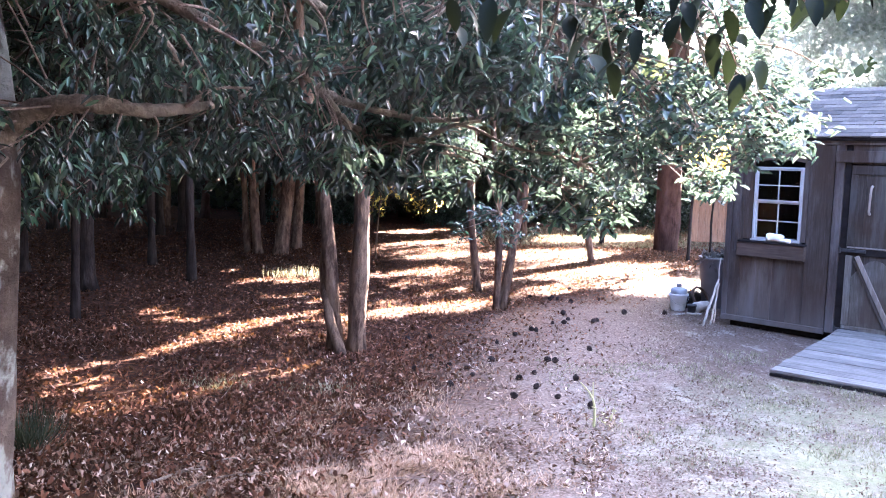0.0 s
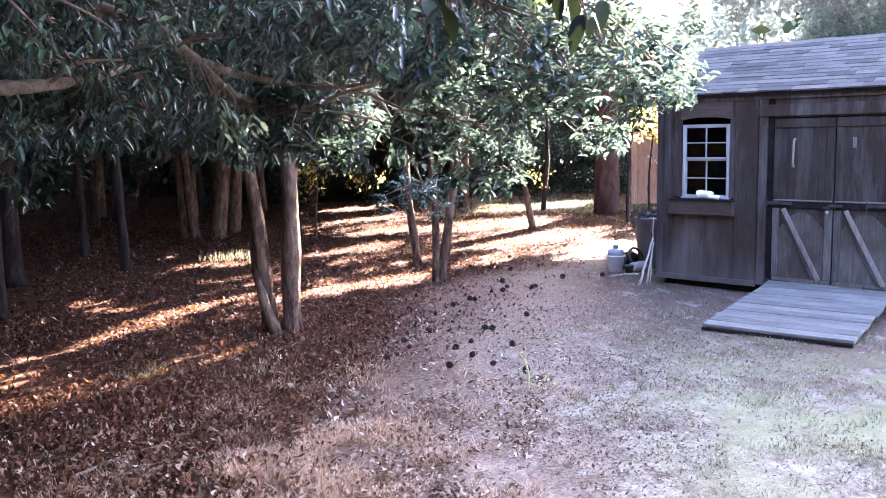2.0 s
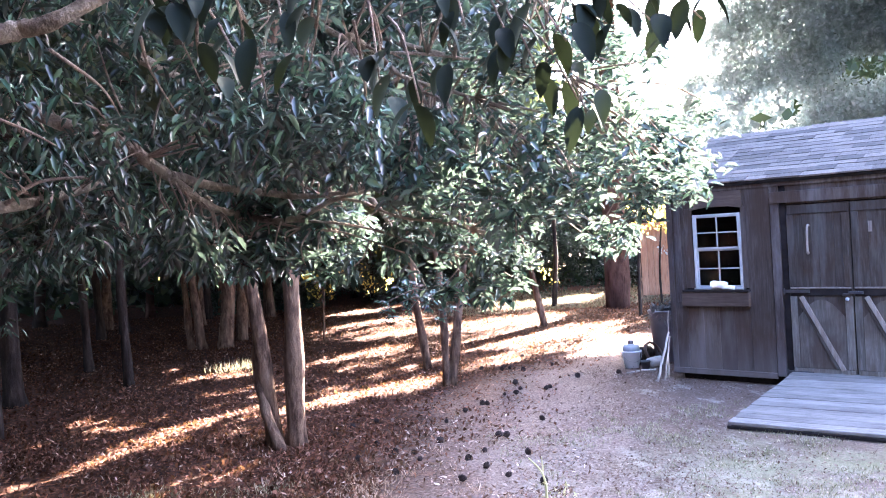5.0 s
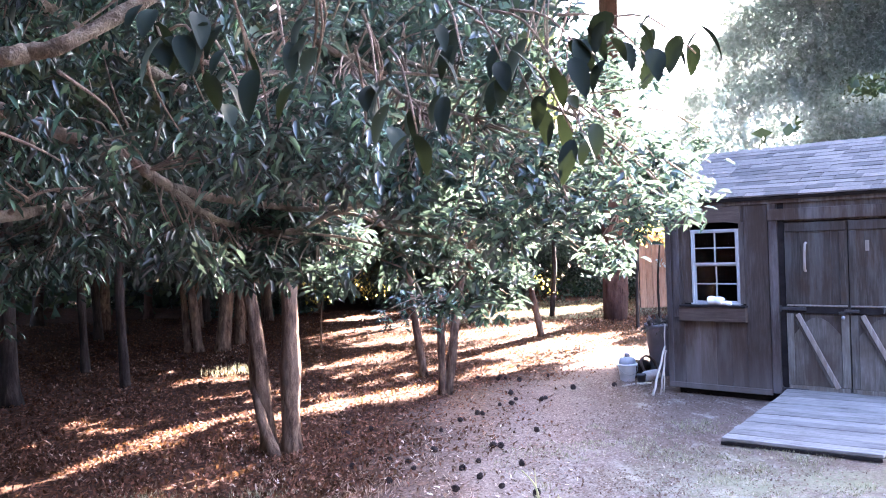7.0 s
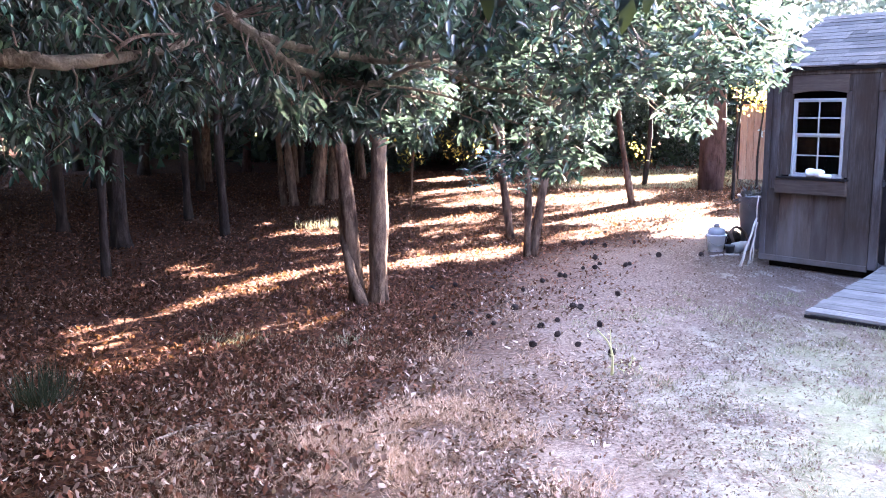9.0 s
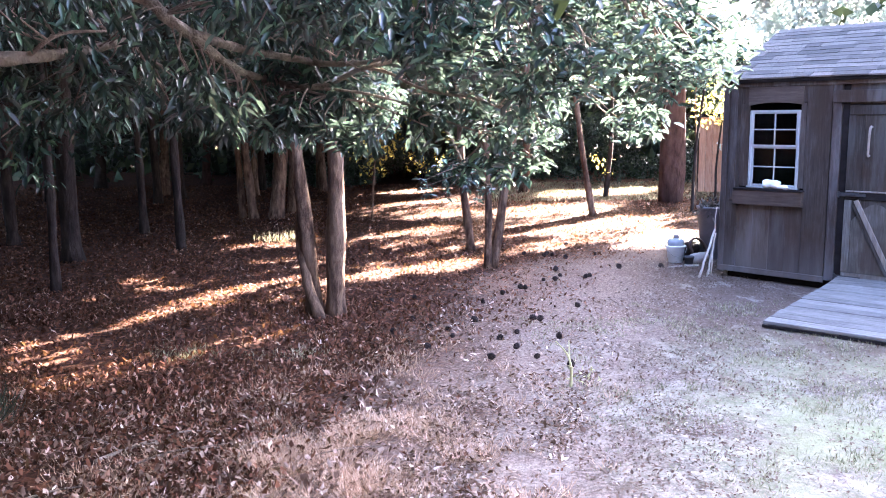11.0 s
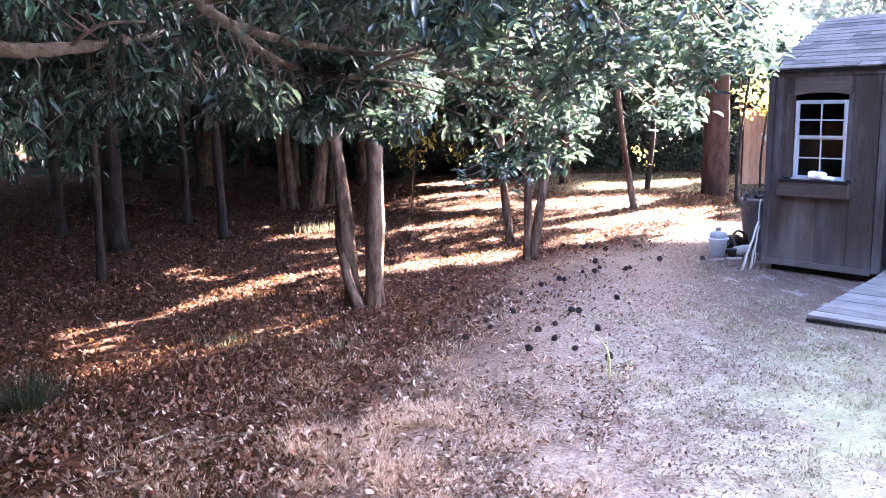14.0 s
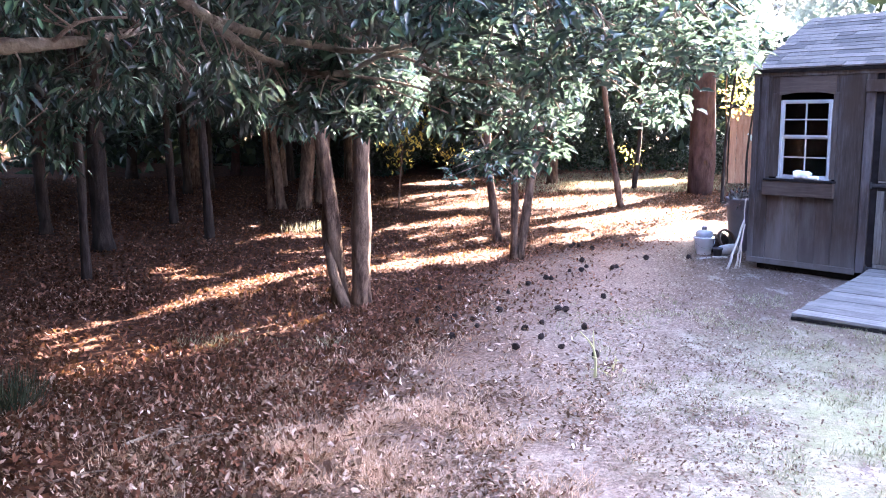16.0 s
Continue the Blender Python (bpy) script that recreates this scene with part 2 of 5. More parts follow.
def shingle_material():
    m, nt, b = material("asphalt_shingle", 0.92, 0.15)
    grit = noise_tex(nt, coords(nt), 90.0, 4)
    col = ramp(nt, grit, [(0.3, (0.06, 0.055, 0.053)), (0.7, (0.2, 0.185, 0.175))])
    stain_ = noise_tex(nt, coords(nt, (1, 1, 1), shift=False), 3.0, 5, 0.7)
    col = mix(nt, ramp(nt, stain_, [(0.45, (0, 0, 0)), (0.65, (0.6, 0.6, 0.6))]), col, (0.19, 0.17, 0.15))
    oi = nt.nodes.new("ShaderNodeObjectInfo")
    tone = ramp(nt, oi.outputs["Random"], [(0, (0.55, 0.55, 0.56)), (0.5, (0.9, 0.88, 0.86)), (1, (1.2, 1.14, 1.1))])
    nt.links.new(mix(nt, 1.0, col, tone, "MULTIPLY"), b.inputs["Base Color"])
    bump(nt, b, grit, 0.5, 0.004)
    return m


M_GROUND = ground_material()
M_LITTER = foliage("dead_leaves", [(0, (0.012, 0.006, 0.0045)), (0.45, (0.046, 0.02, 0.0135)), (0.75, (0.115, 0.048, 0.03)), (0.93, (0.19, 0.095, 0.062)), (1, (0.35, 0.24, 0.185))], 0.85, 0.08, 0.1, (0.4, 0.2, 0.08))
M_CRUMBS = foliage("leaf_crumbs", [(0, (0.06, 0.036, 0.027)), (0.5, (0.12, 0.08, 0.061)), (0.85, (0.22, 0.178, 0.153)), (1, (0.36, 0.31, 0.27))], 0.85, 0.08, 0.08, (0.4, 0.3, 0.2))
M_LAWN = foliage("short_grass", [(0, (0.08, 0.085, 0.045)), (0.5, (0.2, 0.185, 0.11)), (1, (0.42, 0.38, 0.28))], 0.7, 0.2, 0.15, (0.4, 0.4, 0.2))
M_CURLED = foliage("curled_leaves", [(0, (0.035, 0.022, 0.018)), (0.3, (0.1, 0.062, 0.048)), (0.65, (0.22, 0.155, 0.125)), (0.88, (0.36, 0.275, 0.23)), (1, (0.55, 0.46, 0.4))], 0.85, 0.1, 0.12, (0.4, 0.25, 0.1))
M_EVERGREEN = foliage("evergreen_leaves", [(0, (0.003, 0.007, 0.0075)), (0.45, (0.009, 0.023, 0.021)), (0.8, (0.03, 0.075, 0.052)), (1, (0.1, 0.19, 0.105))], 0.22, 0.7, 0.1, (0.25, 0.38, 0.28))
# The near leaves' backlit darkness is put into this colour.
M_NEARLEAF = foliage("backlit_broad_leaves", [(0, (0.006, 0.011, 0.010)), (1, (0.016, 0.026, 0.022))], 0.75, 0.06, 0.01, (0.2, 0.3, 0.12))
# Darker copy of the woodland leaves, with the wood's shade in its colour.
M_CROWN_SHADED = foliage("crown_leaves", [(0, (0.008, 0.014, 0.010)), (0.6, (0.016, 0.03, 0.021)), (1, (0.04, 0.066, 0.04))], 0.45, 0.25, 0.05, (0.2, 0.32, 0.22))
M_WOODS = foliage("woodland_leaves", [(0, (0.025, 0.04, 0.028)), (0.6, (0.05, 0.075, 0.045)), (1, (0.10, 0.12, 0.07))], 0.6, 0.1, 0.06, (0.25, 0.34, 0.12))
# Haze and glare behind the shed are put into this pale leaf colour.
M_HAZYWOODS = foliage("haze_paled_leaves", [(0, (0.11, 0.14, 0.145)), (0.6, (0.23, 0.27, 0.275)), (1, (0.42, 0.46, 0.44))], 0.6, 0.2, 0.5, (0.5, 0.58, 0.55))
M_YELLOW = foliage("yellow_leaves", [(0, (0.45, 0.36, 0.07)), (0.6, (0.5, 0.43, 0.1)), (1, (0.36, 0.4, 0.12))], 0.45, 0.3, 0.4, (0.7, 0.6, 0.14))
M_STRAW = foliage("straw", [(0, (0.25, 0.145, 0.09)), (0.6, (0.48, 0.325, 0.23)), (1, (0.7, 0.56, 0.44))], 0.7, 0.2, 0.15, (0.5, 0.33, 0.18))
M_MEADOW = foliage("meadow_grass", [(0, (0.07, 0.07, 0.045)), (0.6, (0.14, 0.12, 0.08)), (1, (0.25, 0.21, 0.15))], 0.7, 0.2, 0.2, (0.36, 0.35, 0.22))
M_STALK = foliage("weed_stalk", [(0, (0.42, 0.4, 0.2)), (1, (0.5, 0.46, 0.24))], 0.6, 0.2, 0.1, (0.4, 0.4, 0.15))
M_GREENGRASS = foliage("green_grass", [(0, (0.006, 0.010, 0.007)), (0.7, (0.014, 0.02, 0.012)), (1, (0.07, 0.07, 0.045))], 0.6, 0.2, 0.04, (0.25, 0.35, 0.08))
M_BARK_RED = bark("red_brown_bark", (0.017, 0.009, 0.0065), (0.068, 0.039, 0.026), (0.2, 0.13, 0.088), (1, 1, 0.3), 20.0)
# Grey-brown bark, darkened in its colour to stand for the wood's shade.
M_BARK_SHADED = bark("shade_darkened_bark", (0.007, 0.005, 0.004), (0.018, 0.012, 0.010), (0.042, 0.031, 0.026))
M_BARK_PINE = bark("pine_bark", (0.02, 0.009, 0.007), (0.055, 0.027, 0.021), (0.10, 0.055, 0.044), (1, 1, 0.35), 9.0)
M_BARK_LICHEN = bark("lichen_bark", (0.018, 0.012, 0.010), (0.04, 0.028, 0.024), (0.075, 0.058, 0.05), (1, 1, 1.6), 10.0, (0.16, 0.17, 0.165))
M_LIMB = bark("limb_bark", (0.042, 0.035, 0.027), (0.13, 0.108, 0.084), (0.3, 0.26, 0.21), (1, 1, 1), 26.0)
M_TWIG = bark("twig_bark", (0.06, 0.045, 0.036), (0.17, 0.13, 0.105), (0.34, 0.28, 0.235), (1, 1, 1), 30.0)
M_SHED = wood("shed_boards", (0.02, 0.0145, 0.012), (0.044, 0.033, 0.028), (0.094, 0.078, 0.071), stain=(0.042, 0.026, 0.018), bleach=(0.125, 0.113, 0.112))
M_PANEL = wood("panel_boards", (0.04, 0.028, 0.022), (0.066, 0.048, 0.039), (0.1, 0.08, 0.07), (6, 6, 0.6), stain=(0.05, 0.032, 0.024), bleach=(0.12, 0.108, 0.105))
M_HEAD = wood("head_boards", (0.045, 0.031, 0.024), (0.075, 0.054, 0.044), (0.12, 0.095, 0.083), (0.7, 9, 9))
M_PALEDOOR = wood("bleached_door", (0.06, 0.053, 0.047), (0.11, 0.102, 0.094), (0.2, 0.19, 0.18), stain=(0.06, 0.042, 0.032))
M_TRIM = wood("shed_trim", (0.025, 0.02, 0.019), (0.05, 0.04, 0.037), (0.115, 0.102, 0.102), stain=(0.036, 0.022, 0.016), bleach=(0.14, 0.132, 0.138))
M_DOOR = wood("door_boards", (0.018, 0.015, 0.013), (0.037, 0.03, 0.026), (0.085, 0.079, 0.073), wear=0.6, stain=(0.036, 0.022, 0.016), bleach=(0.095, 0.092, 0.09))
M_BRACE = wood("brace_boards", (0.13, 0.10, 0.09), (0.22, 0.19, 0.17), (0.34, 0.31, 0.29))
M_RAMP = wood("ramp_boards", (0.07, 0.066, 0.062), (0.165, 0.157, 0.15), (0.29, 0.278, 0.268), (0.7, 9, 9))
M_FENCE = wood("fence_boards", (0.18, 0.095, 0.058), (0.28, 0.155, 0.1), (0.38, 0.24, 0.165), wear=0.3)
M_SHINGLE = shingle_material()
M_WHITE = plain("white_paint", (0.34, 0.34, 0.35), 0.5, 0.4, 0.06)
M_BUCKET = plain("white_plastic", (0.72, 0.74, 0.77), 0.4, 0.4, 0.08, 5.0)
M_LID = plain("grey_plastic_lid", (0.34, 0.37, 0.4), 0.5, 0.4, 0.1)
M_CAN = plain("grey_plastic", (0.21, 0.2, 0.22), 0.55, 0.35, 0.12, 5.0)
M_CLOTH = plain("white_cloth", (0.8, 0.8, 0.82), 0.9, 0.1, 0.05)
M_BRUSH = foliage("dry_brush", [(0, (0.03, 0.03, 0.032)), (0.6, (0.11, 0.105, 0.105)), (1, (0.26, 0.25, 0.25))], 0.7, 0.2, 0.08, (0.3, 0.28, 0.2))
M_HOSE = plain("brown_hose", (0.075, 0.045, 0.034), 0.5, 0.4, 0.2, 20.0)
M_POT = plain("dark_pot", (0.06, 0.06, 0.066), 0.6, 0.3, 0.15)
M_IRON = plain("black_iron", (0.03, 0.028, 0.03), 0.6, 0.4, 0.3, 30.0)
# Near-black timber for dark parts, and for the unlit inside and shadow lines.
M_DARK = plain("dark_and_shaded_timber", (0.02, 0.017, 0.017), 0.95, 0.05, 0.2)
M_CONE = plain("pine_cone", (0.03, 0.02, 0.018), 0.85, 0.2, 0.3, 40.0)
M_PALEWOOD = wood("bleached_stick", (0.3, 0.26, 0.22), (0.45, 0.4, 0.36), (0.6, 0.56, 0.52))
M_STONE = plain("pale_stone", (0.5, 0.45, 0.42), 0.9, 0.2, 0.15)
M_GLASS, _nt, _b = material("window_glass", 0.05, 0.5)
_b.inputs["Transmission Weight"].default_value = 1.0
_b.inputs["IOR"].default_value = 1.12
_b.inputs["Base Color"].default_value = (0.85, 0.9, 0.9, 1)

# ---- mesh helpers ----
def link_mesh(name, mesh, mat, parent=None, label="", at=None):
    ob = new(name, mesh)
    if mat:
        mesh.materials.append(mat)
    if parent:
        ob.parent = parent
    if at is not None:
        ob.matrix_basis = at
    return tagged(ob, label)


def part(name, bm, mat, parent, label="", at=None, smooth=False):
    mesh = bpy.data.meshes.new(name)
    if smooth:
        for f in bm.faces:
            f.smooth = True
    bm.to_mesh(mesh)
    bm.free()
    return link_mesh(name, mesh, mat, parent, label, at)


def thing(name, m, label, category, group="", kind=""):
    ob = new(name)
    ob.empty_display_size = 0.1
    ob.matrix_basis = m
    return tagged(ob, label, category, group, kind)


def add_box(bm, x0, x1, y0, y1, z0, z1, bevel=0.0, m=None):
    geo = bmesh.ops.create_cube(bm, size=1.0)
    vs = geo["verts"]
    for v in vs:
        v.co = Vector((x0 + (v.co.x + 0.5) * (x1 - x0), y0 + (v.co.y + 0.5) * (y1 - y0), z0 + (v.co.z + 0.5) * (z1 - z0)))
    if bevel:
        es = list({e for v in vs for e in v.link_edges})
        out = bmesh.ops.bevel(bm, geom=es, offset=bevel, segments=1, affect="EDGES")
        vs = [v for v in out["verts"]]
    if m is not None:
        bmesh.ops.transform(bm, matrix=m, verts=list(set(vs)))
    return vs


def box(x0, x1, y0, y1, z0, z1, bevel=0.004, m=None):
    bm = bmesh.new()
    add_box(bm, x0, x1, y0, y1, z0, z1, bevel, m)
    return bm


def lathe(bm, profile, sides=24, m=None):
    """A turned form from (radius, z) pairs."""
    rings = []
    for r, z in profile:
        ring = []
        for i in range(sides):
            a = 2 * math.pi * i / sides
            v = bm.verts.new((r * math.cos(a), r * math.sin(a), z))
            if m is not None:
                v.co = m @ v.co
            ring.append(v)
        rings.append(ring)
    for a, b in zip(rings, rings[1:]):
        for i in range(sides):
            bm.faces.new((a[i], a[(i + 1) % sides], b[(i + 1) % sides], b[i]))
    bm.faces.new(rings[0][::-1])
    bm.faces.new(rings[-1])


def tube(bm, pts, radii, sides=8, rough=0.0, seed=0):
    """A tapering limb along points."""
    rng = random.Random(seed)
    rings, prev = [], None
    for i, (p, r) in enumerate(zip(pts, radii)):
        d = (Vector(pts[min(i + 1, len(pts) - 1)]) - Vector(pts[max(i - 1, 0)])).normalized()
        side = d.cross(Vector((0.3, 0.2, 1)) if abs(d.z) < 0.9 else Vector((1, 0.2, 0))).normalized()
        if prev is not None:
            side = (prev - d * prev.dot(d)).normalized()
        prev = side
        up = d.cross(side)
        rings.append([bm.verts.new(Vector(p) + (side * math.cos(a) + up * math.sin(a)) * r * (1 + rng.uniform(-rough, rough)))
                      for a in (2 * math.pi * k / sides for k in range(sides))])
    for a, b in zip(rings, rings[1:]):
        for k in range(sides):
            bm.faces.new((a[k], a[(k + 1) % sides], b[(k + 1) % sides], b[k]))
    bm.faces.new(rings[0][::-1])
    bm.faces.new(rings[-1])


def bend(pts, n):
    """Points along a smooth curve through pts."""
    pts = [Vector(p) for p in pts]
    out = []
    for i in range(len(pts) - 1):
        p0, p1, p2, p3 = pts[max(i - 1, 0)], pts[i], pts[i + 1], pts[min(i + 2, len(pts) - 1)]
        for k in range(n):
            t = k / n
            out.append(0.5 * ((2 * p1) + (p2 - p0) * t + (2 * p0 - 5 * p1 + 4 * p2 - p3) * t * t + (3 * p1 - p0 - 3 * p2 + p3) * t ** 3))
    return out + [pts[-1]]


def unit(a):
    return a / np.maximum(np.linalg.norm(a, axis=-1, keepdims=True), 1e-9)


def leaves_mesh(name, base, way, face, length, width, curl=0.12, oval=True, ragged_by=0.0):
    """Many separate leaves in one mesh: base point, direction, facing, size."""
    n = len(base)
    way = unit(way)
    side = unit(np.cross(way, face))
    nor = np.cross(side, way)
    L, W = length[:, None], width[:, None]
    tip = base + way * L - nor * L * curl
    if oval:
        a, b = base + way * L * 0.3, base + way * L * 0.68 - nor * L * curl * 0.4
        up = nor * W * 0.22
        v = np.stack([base, a + side * W * 0.45 + up, b + side * W * 0.42 + up, tip, b - side * W * 0.42 + up, a - side * W * 0.45 + up], 1)
        k = 6
        quads = np.array([[0, 1, 2, 3], [0, 3, 4, 5]])
    else:
        a = base + way * L * 0.5
        v = np.stack([base, a + side * W * 0.5, tip, a - side * W * 0.5], 1)
        k = 4
        quads = np.array([[0, 1, 2, 3]])
    if ragged_by:
        v = v + RNG.normal(size=v.shape) * (W * ragged_by)[:, None, :]
    faces = (np.arange(n)[:, None, None] * k + quads[None]).reshape(-1, 4)
    mesh = bpy.data.meshes.new(name)
    mesh.vertices.add(n * k)
    mesh.vertices.foreach_set("co", v.reshape(-1).astype(np.float32))
    mesh.loops.add(faces.size)
    mesh.loops.foreach_set("vertex_index", faces.reshape(-1).astype(np.int32))
    mesh.polygons.add(len(faces))
    mesh.polygons.foreach_set("loop_start", np.arange(0, faces.size, 4, dtype=np.int32))
    mesh.update(calc_edges=True)
    mesh.validate()
    return mesh


RNG = np.random.default_rng(7)

# Sunlit patches fitted to the view and kept clear of canopy leaves: centre x, y, half length along the sun's way, half
# width
GAPS = [
    (-2.65, 7.0, 0.4, 0.08, 1), (-2.35, 7.75, 0.55, 0.17, 1), (-2.05, 8.55, 0.65, 0.27, 1), (-1.7, 9.4, 0.5, 0.22, 1), (-3.15, 6.1, 0.25, 0.05, 1), (-2.95, 6.5, 0.25, 0.05, 1),
    (-3.4, 8.3, 0.25, 0.06, 1), (-3.1, 8.75, 0.35, 0.08, 1), (-2.5, 5.32, 0.24, 0.1, 1), (-2.08, 5.7, 0.26, 0.06, 1), (-1.5, 6.4, 0.26, 0.1, 1), (-0.7, 9.3, 0.5, 0.2, 1),
    (-0.1, 9.7, 0.5, 0.22, 1)]
# over the middle of the wood floor and the clearing
GAPS += [
    (-3.3, 11.6, 0.3, 0.14, 1), (-2.7, 11.5, 0.5, 0.26, 1), (-2.2, 11.7, 0.6, 0.3, 1), (-0.9, 12.5, 0.8, 0.28, 0.96), (-0.2, 13.0, 0.6, 0.28, 0.95), (0.3, 10.0, 0.4, 0.16, 1),
    (-0.3, 11.0, 0.5, 0.12, 1), (1.9, 13.4, 1.3, 0.6, 1), (3.2, 11.9, 1.3, 0.55, 1), (2.65, 12.7, 1.3, 0.6, 1), (1.4, 11.3, 0.9, 0.25, 1)]
# over the far clearing
GAPS += [
    (-0.5, 16.5, 2.0, 0.9, 0.88), (0, 15.2, 1.2, 0.4, 0.97), (0, 18, 1.5, 0.6, 0.9), (2.3, 15.9, 1.7, 0.9, 0.95), (1.2, 15.4, 1.0, 0.5, 0.94), (2.8, 19.0, 1.2, 0.6, 0.97),
    (4.2, 19.5, 1.6, 0.6, 1), (3.1, 14.2, 0.9, 0.5, 0.97), (3.75, 14.3, 0.9, 0.4, 0.97), (-0.5, 20.5, 1.2, 0.5, 1)]
# small flecks of light between the strips
_fleck = random.Random(12)
GAPS += [(_fleck.uniform(-4.0, -0.9), _fleck.uniform(5.6, 13.0), _fleck.uniform(.05, .3), _fleck.uniform(0, .07), 1) for _ in range(110)]
AX, AY = math.sin(SUN_AZ), math.cos(SUN_AZ)


def in_gap(p):
    """Whether a leaf at p would shade one of the sunlit patches of ground."""
    k = p[:, 2] / math.tan(SUN_EL)
    gx, gy = p[:, 0] - AX * k, p[:, 1] - AY * k
    hit = np.zeros(len(p), bool)
    for cx, cy, a, b, clear in GAPS:
        u = (gx - cx) * AX + (gy - cy) * AY
        w = (gx - cx) * AY - (gy - cy) * AX
        hit |= ((u / (a + 0.08)) ** 2 + (w / (b + 0.09)) ** 2 < 1) & (RNG.random(len(p)) < clear)
    return hit


def random_dirs(n, droop=0.0):
    d = unit(RNG.normal(size=(n, 3)))
    d[:, 2] -= droop
    return unit(d)


# ---- ground ----
def ground_height(x, y):
    return 0.012 * noise.noise((x * 0.9, y * 0.9, 0.3)) + 0.008 * noise.noise((x * 3.1, y * 3.1, 1.7))


def build_ground():
    xs = [-600, -300, -150, -80, -45, -28] + [-18 + 0.3 * i for i in range(112)] + [16, 20, 28, 45, 80, 150, 300, 600]
    ys = [-600, -300, -150, -80, -40, -20, -10, -5, -2] + [0.25 * i for i in range(1, 100)] + [26, 28, 31, 36, 45, 60, 90, 150, 300, 600]
    verts = [(x, y, ground_height(x, y) if abs(x) < 30 and abs(y) < 40 else 0.0) for y in ys for x in xs]
    w = len(xs)
    faces = [(j * w + i, j * w + i + 1, (j + 1) * w + i + 1, (j + 1) * w + i) for j in range(len(ys) - 1) for i in range(w - 1)]
    mesh = bpy.data.meshes.new("ground")
    mesh.from_pydata(verts, [], faces)
    mesh.polygons.foreach_set("use_smooth", [True] * len(faces))
    tagged(link_mesh("ground", mesh, M_GROUND), "leaf-strewn brown soil and pale trodden dirt", "ground", kind="structure")


build_ground()

# ---- unseen wall added behind the viewer to block skylight ----
def build_skylight_block():
    bm = bmesh.new()
    add_box(bm, -14, 8.5, -5.3, -5.0, 0, 7.0)
    for k in range(46):
        add_box(bm, -14.02, 8.52, -5.0, -4.985, 0.1 + 0.148 * k, 0.235 + 0.148 * k, 0.003)
    # Siding kept dark so that little light bounces back.
    ob = part("wall_south", bm, plain("block_wall_siding", (0.045, 0.036, 0.032), 0.9, 0.1, 0.15), None, "plain dark lapboard wall added out of view to block skylight")
    tagged(ob, category="wall", kind="structure")


build_skylight_block()

# ---- shed ----
SHED = pose(3.029, 9.053, 0, 0, 0, -46.19)   # local x along the front, y inward
S_W, S_D, EAVE, RIDGE = 3.66, 2.44, 2.06, 2.63


